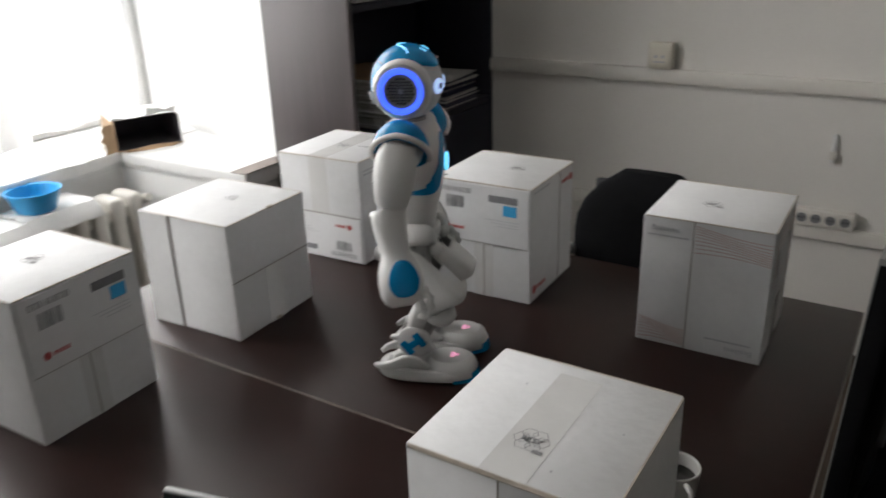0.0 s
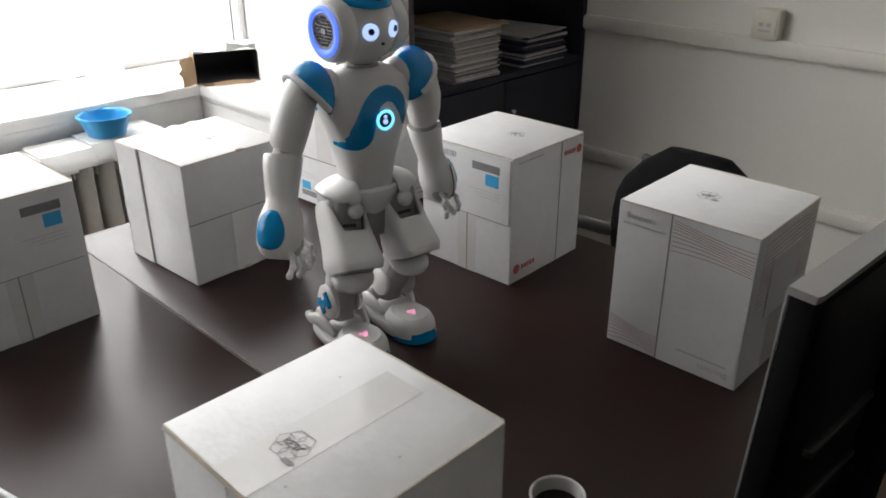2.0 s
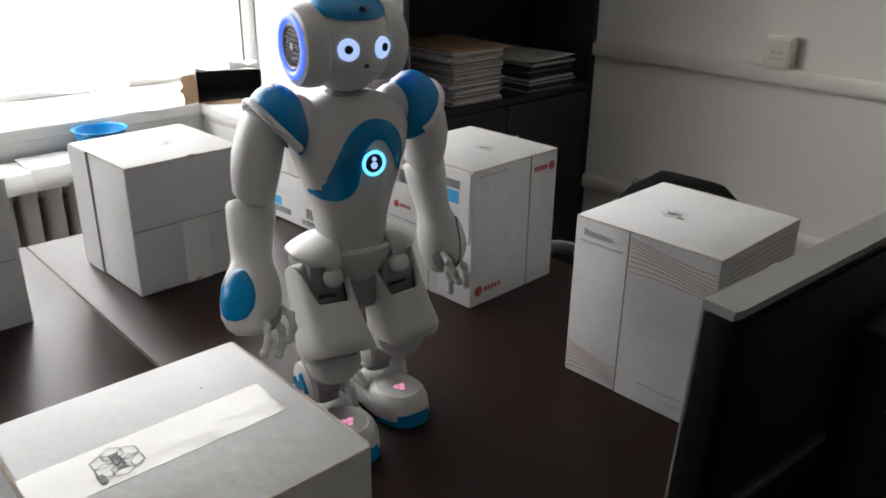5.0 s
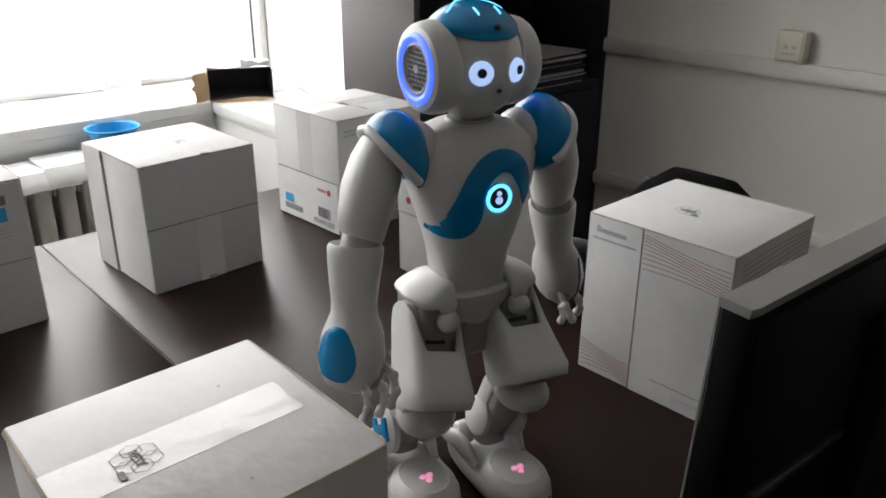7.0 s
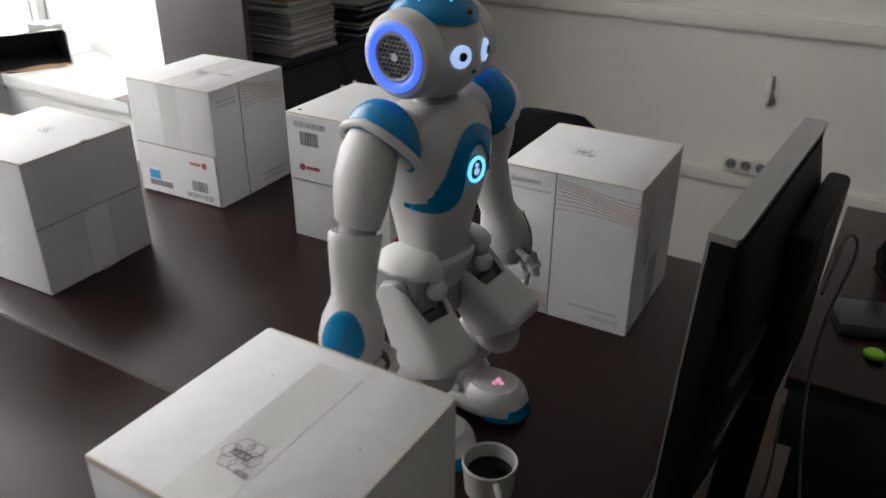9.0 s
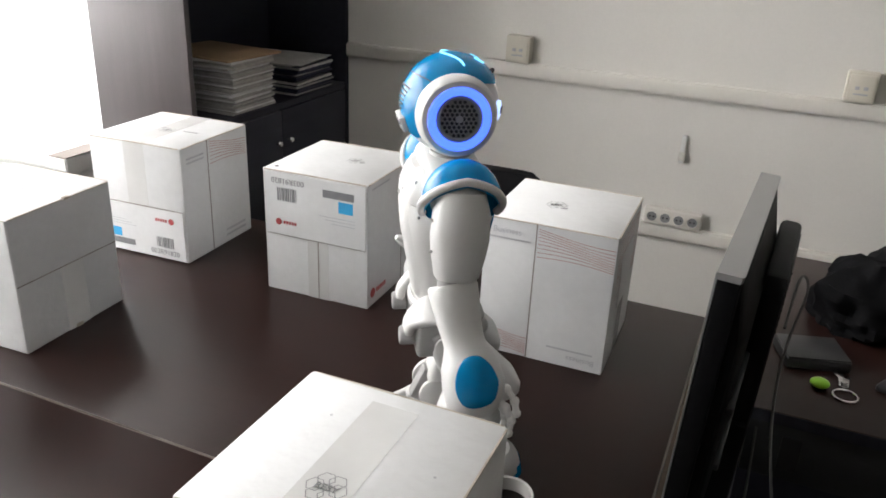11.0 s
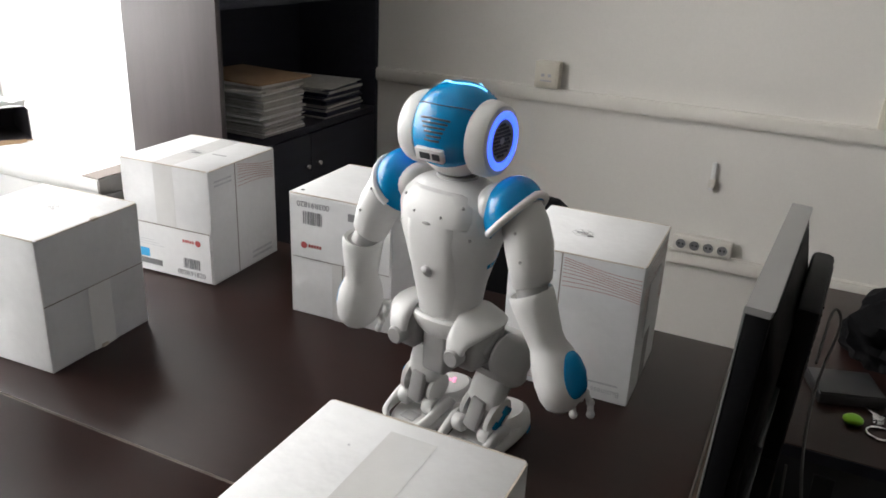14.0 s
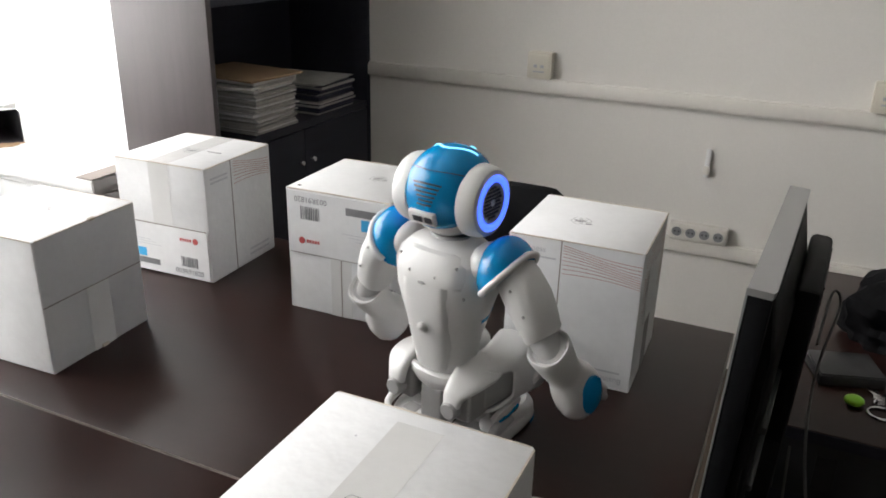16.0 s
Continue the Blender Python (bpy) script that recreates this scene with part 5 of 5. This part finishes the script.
def leg(s):
    th = part("thigh", thigh_shell(), RWHITE, robot, "white thigh shell with a notched top")
    part("hip_core", box(-0.024, 0.019, -0.0262, 0.0262, -0.068, 0.006, 0.007, 3), RGREY, th)
    part("core_slot", box(0.0186, 0.0205, -0.012, 0.012, -0.043, -0.038), RDARK, th)
    part("knee_plate", box(-0.02, 0.036, -0.026, 0.026, -0.117, -0.1, 0.006, 3), RGREY, th)
    sh = part("shin", loft([((0.002, 0, 0.01), 0.021, 0.024), ((0.002, 0, -0.02), 0.022, 0.024), ((-0.002, 0, -0.06), 0.02, 0.022), ((-0.003, 0, -0.098), 0.018, 0.02)], 28, 3), RGREY, robot, "grey shin core with white shells")
    part("knee_guard", ball((0.016, 0, -0.013), (0.03, 0.0355, 0.021), 26), RWHITE, sh)
    part("calf_shell", loft([((-0.008, 0, -0.004), 0.014, 0.018), ((-0.009, 0, -0.008), 0.02, 0.025), ((-0.012, 0, -0.034), 0.0185, 0.0265), ((-0.01, 0, -0.058), 0.016, 0.027), ((-0.008, 0, -0.066), 0.012, 0.024)], 32, 3.2), RWHITE, sh)
    part("knee_joint", lathe([(0, 0.033), (0.014, 0.032), (0.018, 0.027), (0.018, -0.027), (0.014, -0.032), (0, -0.033)], 24, m=pose(0.0, 0, 0, 90)), RWHITE, sh)
    part("ankle_strut", box(-0.033, -0.02, -0.0115, 0.0115, -0.1, -0.05, 0.003), RGREY, sh)
    m = Matrix.Translation((-0.004, s * 0.0265, -0.073)) @ pose(0, 0, 0, -90 * s)
    pl = part("ankle_plate", lathe([(0, 0.0062), (0.024, 0.005), (0.0295, 0.001), (0.0295, -0.006), (0, -0.006)], 32, m=m), RWHITE, sh)
    part("ankle_plate", lathe([(0, 0.004), (0.02, 0.003), (0.024, 0), (0.024, -0.006), (0, -0.006)], 28, m=Matrix.Translation((-0.004, -s * 0.0255, -0.076)) @ pose(0, 0, 0, 90 * s)), RWHITE, sh)
    bm = box(-0.02, -0.007, -0.014, 0.014, 0.0035, 0.0085, 0.003)
    box(0.007, 0.02, -0.014, 0.014, 0.0034, 0.0084, 0.003, bm=bm)
    box(-0.012, 0.012, -0.006, 0.006, 0.0033, 0.0086, 0.002, bm=bm)
    bm.transform(m @ pose(0, 0, 0, 0, 0, 60))
    part("ankle_emblem", bm, RBLUE, pl, "blue H-shaped inlay")
    ft = part("foot", loft([((0.008, 0, -0.043), 0.086, 0.0395), ((0.008, 0, -0.037), 0.089, 0.043), ((0.008, 0, -0.028), 0.0875, 0.042), ((0.008, 0, -0.0235), 0.0835, 0.0395), ((0.008, 0, -0.0225), 0.0765, 0.0335)], 44, 2.6), RWHITE, robot, "white rounded foot with a blue toe bumper")
    part("toe_dome", loft([((0.048, 0, -0.03), 0.047, 0.0385), ((0.048, 0, -0.021), 0.0455, 0.0375), ((0.0475, 0, -0.0135), 0.0415, 0.0345), ((0.047, 0, -0.0095), 0.035, 0.029), ((0.047, 0, -0.008), 0.0335, 0.0275), ((0.047, 0, -0.0085), 0.0315, 0.0255), ((0.047, 0, -0.0075), 0.028, 0.023)], 40, 2.2), RWHITE, ft, "round raised toe cap")
    for q in (-1, 1):
        part("heel_rim", band([(-0.067, q * 0.024, -0.021), (-0.057, q * 0.034, -0.017), (-0.035, q * 0.038, -0.012), (-0.012, q * 0.038, -0.004), (0.006, q * 0.036, -0.007), (0.028, q * 0.031, -0.018)], [(0.0045, 0.004), (0.0055, 0.006), (0.006, 0.009), (0.006, 0.012), (0.0055, 0.012), (0.004, 0.005)], Vector((0, 1, 0)), 16), RWHITE, ft)
    bm = bmesh.new()
    rows = []
    for i in range(5):
        z = -0.0445 + 0.019 * i / 4
        rows.append([bm.verts.new((0.018 + (0.0815 - 0.003 * i / 4) * math.cos(a) ** 0.8, (0.042 - 0.002 * i / 4) * math.copysign(abs(math.sin(a)) ** 0.8, math.sin(a)), z - 0.006 * (abs(a) / 1.2) * i / 4)) for a in [radians(-66 + 132 * k / 18) for k in range(19)]])
    for p, q in zip(rows, rows[1:]):
        for k in range(18):
            bm.faces.new((p[k], p[k + 1], q[k + 1], q[k]))
    part("toe_bumper", bm, RBLUE, ft, "blue toe bumper")
    part("sole", loft([((0.018, 0, -0.0448), 0.074, 0.036), ((0.018, 0, -0.0425), 0.076, 0.0375)], 36, 2.6), RGREY, ft)
    for q in (-1, 1):
        part("ankle_pin", lathe([(0, 0.0105), (0.012, 0.0095), (0.0145, 0.006), (0.0145, -0.006), (0.012, -0.0095), (0, -0.0105)], 22, m=pose(-0.016, q * 0.0235, -0.003, 90)), RWHITE, ft)
    part("ankle_block", loft([((0, 0, -0.005), 0.022, 0.019), ((0, 0, 0.012), 0.019, 0.017)], 20, 3), RGREY, ft)
    bm = bmesh.new()
    for k in range(3):
        lathe([(0, 0.0012), (0.0036, 0.001), (0.0036, -0.001), (0, -0.001)], 10, m=pose(0.054 + 0.005 * math.cos(k * 2.1), 0.005 * math.sin(k * 2.1), -0.0068), bm=bm)
    part("foot_light", bm, GLOW_PINK, ft, "pink glowing foot light")
    part("heel_slot", box(-0.05, -0.028, -0.0125, 0.0125, -0.0235, -0.0213, 0.0008), RGREY, ft, "grey panel in the heel")
    for ob in (ft, *ft.children):
        if not ob.name.startswith("ankle"):
            ob.data.transform(Matrix.Translation((0.004 if ob.name.startswith("heel") else 0.018, 0, 0)))
    return th, sh, ft


ARM = {-1: arm(-1), 1: arm(1)}
LEG = {-1: leg(-1), 1: leg(1)}

# ---------- how the robot moves ----------
# seconds, x, y, torso height over the desk, heading, head turn
BODY = [
    (0.00, 0.714, 0.212, 0.320, 23.0, 2.1), (0.50, 0.727, 0.232, 0.321, 7.3, 2.7), (1.00, 0.717, 0.236, 0.321, -10.8, 1.8), (1.50, 0.721, 0.241, 0.319, -8.0, 8.5),
    (2.00, 0.712, 0.228, 0.319, -9.2, 8.1), (2.50, 0.708, 0.239, 0.318, -7.7, 9.3), (3.00, 0.730, 0.261, 0.318, -11.2, 15.8), (3.50, 0.763, 0.194, 0.321, -1.3, -7.1),
    (4.20, 0.850, 0.200, 0.319, -5.0, 0.0), (5.00, 0.920, 0.155, 0.319, -9.0, 0.0), (6.00, 0.990, 0.164, 0.317, -12.1, -2.6), (6.50, 1.051, 0.182, 0.314, -21.6, 11.2),
    (7.00, 1.083, 0.179, 0.312, -14.0, 3.5), (7.50, 1.092, 0.172, 0.314, -14.4, 4.7), (8.00, 1.088, 0.169, 0.313, -16.4, 5.6), (8.50, 1.093, 0.172, 0.313, -15.8, 3.3),
    (9.30, 1.100, 0.150, 0.317, 0.0, 0.0), (10.20, 1.100, 0.150, 0.317, 16.0, 0.0), (11.00, 1.095, 0.152, 0.319, 32.3, 1.5), (11.50, 1.065, 0.212, 0.319, 44.1, 1.2),
    (12.00, 1.074, 0.189, 0.306, 59.7, -6.0), (12.50, 1.051, 0.220, 0.307, 72.0, -6.0), (13.00, 1.036, 0.210, 0.303, 76.1, -2.0), (13.50, 1.040, 0.201, 0.306, 79.4, 0.0),
    (14.00, 1.055, 0.194, 0.307, 77.8, 4.0), (14.50, 1.054, 0.203, 0.309, 71.9, 9.0), (15.00, 1.067, 0.191, 0.314, 72.1, 11.0), (15.50, 1.068, 0.212, 0.258, 66.1, 13.0),
    (16.00, 1.054, 0.187, 0.216, 76.6, 3.0),
]
# seconds; right upper arm swing and spread, right forearm swing and spread; the same for the left
ARMS = [
    (0.00, -9, 10, 12, 22, -16, 11, 18, -4), (0.50, -17, 19, 3, 16, -16, 11, 18, -4), (1.00, 6, 20, 12, 12, -10, 15, -8, 17), (1.50, 2, 25, 8, 9, -6, 15, -3, 16),
    (2.00, 2, 24, 17, 16, -10, 17, -7, 17), (2.50, 5, 25, 10, 13, -4, 17, 0, 11), (3.00, -3, 24, 10, 15, -9, 13, -11, 18), (3.50, 7, 23, 42, 21, -13, 20, -9, 22),
    (4.20, -12, 17, 8, 15, -10, 14, 20, 0), (5.00, -5, 14, 30, 15, -18, 18, 14, 4), (6.00, 13, 25, 13, 12, -12, 18, -21, 19), (6.50, -0, 30, -1, 14, 2, 18, 2, 23),
    (7.00, 13, 25, 11, 9, -9, 16, -14, 15), (7.50, 11, 32, 5, 14, 4, 20, 2, 22), (8.00, 7, 29, 11, 12, -1, 19, 0, 23), (8.50, 8, 28, 6, 12, -2, 17, 4, 22),
    (9.50, -8, 12, 8, 18, -12, 16, 16, 0), (11.00, -3, 11, 10, 25, -8, 17, 8, 4), (11.50, -11, 21, 5, 36, -8, 17, 8, 4), (12.00, -16, 18, 3, 30, -14, 14, 7, 14),
    (12.50, -21, 21, -15, 33, -5, 19, 14, 15), (13.00, -13, 26, -6, 29, -17, 21, 12, 10), (13.50, -15, 23, -5, 30, -9, 21, 7, 12), (14.00, -7, 21, 1, 24, -14, 22, 8, 10),
    (14.50, -2, 35, 35, 22, -13, 21, 25, 8), (15.00, -1, 36, 48, 8, 1, 18, 48, 22), (15.50, 13, 28, 2, 13, -24, 13, 10, 14), (16.00, -4, 39, 37, 3, 0, 26, 40, 11),
]
# seconds; right foot forward, left, lift; left foot forward, left, lift, from under the torso
FEET = [
    (0.00, 0.001, -0.063, 0.000, 0.008, 0.040, 0.000), (0.25, -0.011, -0.073, 0.012, -0.009, 0.039, 0.000), (0.50, -0.023, -0.082, 0.000, -0.027, 0.037, 0.000), (0.75, -0.002, -0.078, 0.000, -0.013, 0.031, 0.012),
    (1.00, 0.019, -0.074, 0.000, 0.000, 0.025, 0.000), (1.25, 0.014, -0.078, 0.012, -0.002, 0.022, 0.000), (1.50, 0.009, -0.082, 0.000, -0.005, 0.019, 0.000), (1.75, 0.013, -0.076, 0.000, -0.001, 0.026, 0.012),
    (2.00, 0.017, -0.069, 0.000, 0.004, 0.032, 0.000), (2.25, 0.018, -0.075, 0.012, 0.009, 0.028, 0.000), (2.50, 0.019, -0.080, 0.000, 0.015, 0.023, 0.000), (2.75, 0.023, -0.086, 0.000, 0.003, 0.015, 0.012),
    (3.00, 0.027, -0.092, 0.000, -0.010, 0.007, 0.000), (3.25, 0.013, -0.066, 0.000, 0.014, 0.033, 0.012), (3.50, -0.002, -0.041, 0.000, 0.038, 0.060, 0.000), (4.00, 0.002, -0.050, 0.012, -0.018, 0.050, 0.000),
    (4.50, -0.038, -0.050, 0.000, 0.012, 0.050, 0.004), (5.00, 0.002, -0.050, 0.004, -0.038, 0.050, 0.000), (5.50, -0.038, -0.050, 0.000, 0.012, 0.050, 0.012), (6.00, 0.001, -0.049, 0.000, 0.037, 0.056, 0.000),
    (6.25, 0.018, -0.058, 0.012, 0.007, 0.044, 0.000), (6.50, 0.035, -0.067, 0.000, -0.024, 0.033, 0.000), (6.75, 0.013, -0.075, 0.000, 0.000, 0.026, 0.012), (7.00, -0.010, -0.083, 0.000, 0.025, 0.019, 0.000),
    (7.50, -0.051, -0.058, 0.000, 0.015, 0.023, 0.000), (8.00, -0.043, -0.061, 0.000, 0.012, 0.033, 0.000), (8.25, -0.012, -0.066, 0.012, 0.011, 0.030, 0.000), (8.50, 0.019, -0.072, 0.000, 0.010, 0.028, 0.000),
    (9.00, -0.012, -0.055, 0.000, -0.002, 0.050, 0.012), (9.50, -0.002, -0.055, 0.012, -0.012, 0.050, 0.000), (10.00, -0.012, -0.055, 0.000, -0.002, 0.050, 0.012), (10.50, -0.002, -0.055, 0.012, -0.012, 0.050, 0.000),
    (11.00, -0.002, -0.045, 0.000, -0.002, 0.060, 0.000), (11.25, -0.002, -0.045, 0.000, -0.002, 0.060, 0.012), (11.50, -0.002, -0.045, 0.000, -0.002, 0.060, 0.000), (11.75, 0.014, -0.030, 0.012, 0.012, 0.077, 0.000),
    (12.00, 0.047, -0.014, 0.000, 0.043, 0.095, 0.000), (12.50, 0.035, -0.028, 0.000, 0.028, 0.080, 0.000), (13.00, 0.046, -0.045, 0.000, 0.046, 0.063, 0.000), (13.50, 0.052, -0.043, 0.000, 0.059, 0.065, 0.000),
    (14.00, 0.056, -0.025, 0.000, 0.060, 0.083, 0.000), (14.50, 0.056, -0.028, 0.000, 0.049, 0.080, 0.000), (15.00, 0.066, -0.014, 0.000, 0.059, 0.094, 0.000), (15.50, 0.043, -0.008, 0.000, 0.025, 0.099, 0.000),
    (16.00, 0.063, -0.022, 0.000, 0.065, 0.086, 0.000),
]


def at_time(table, t):
    T = [r[0] for r in table]
    return [float(np.interp(t, T, [r[k] for r in table])) for k in range(1, len(table[0]))]


def limb(start, along, forward=Vector((1, 0, 0))):
    """The pose of a limb at start whose -z runs along."""
    z = -along.normalized()
    x = (forward - forward.dot(z) * z).normalized()
    y = z.cross(x)
    m = Matrix((x, y, z)).transposed().to_4x4()
    m.translation = start
    return m


def swing(p, r, s):
    p, r = radians(p), radians(r)
    return Vector((math.sin(p) * math.cos(r), s * math.sin(r), -math.cos(p) * math.cos(r)))


def motions():
    walk(robot, [(t, pose(x, y, 0.7502, 0, 0, a)) for t, x, y, h, a, q in BODY])
    times = sorted({r[0] for r in BODY} | {r[0] for r in ARMS} | {r[0] for r in FEET})
    rows = {ob: [] for ob in (torso, head, *ARM[-1], *ARM[1], *LEG[-1], *LEG[1])}
    for t in times:
        x, y, h, a, q = at_time(BODY, t)
        rows[torso].append((t, pose(0, 0, h)))
        rows[head].append((t, pose(0, 0, h + 0.183, 0, 0, q)))
        arms = at_time(ARMS, t)
        feet = at_time(FEET, t)
        for s, k, f in ((-1, arms[:4], feet[:3]), (1, arms[4:], feet[3:])):
            shoulder = Vector((0, s * 0.098, h + 0.095))
            d = swing(k[0], k[1], s)
            elbow = shoulder + 0.110 * d
            rows[ARM[s][0]].append((t, limb(shoulder, d)))
            roll = radians(float(np.interp(t, (8.5, 11.0), (27, 0)))) if s < 0 else 0.0
            rows[ARM[s][1]].append((t, limb(elbow, swing(k[2], k[3], s), Vector((math.cos(roll), math.sin(roll), 0)))))
            hip = Vector((0, s * 0.05, h - 0.088))
            ankle = Vector((f[0], f[1], 0.0455 + f[2]))
            v = ankle - hip
            n = min(v.length, 0.2015)
            along = v.normalized()
            fw = (Vector((1, s * 0.18, 0)) - Vector((1, s * 0.18, 0)).dot(along) * along).normalized()
            knee = hip + along * (n / 2) + fw * math.sqrt(max(0.0, 0.1015 ** 2 - (n / 2) ** 2))
            rows[LEG[s][0]].append((t, limb(hip, knee - hip)))
            rows[LEG[s][1]].append((t, limb(knee, ankle - knee)))
            rows[LEG[s][2]].append((t, pose(*ankle)))
    for ob, r in rows.items():
        walk(ob, r)


motions()
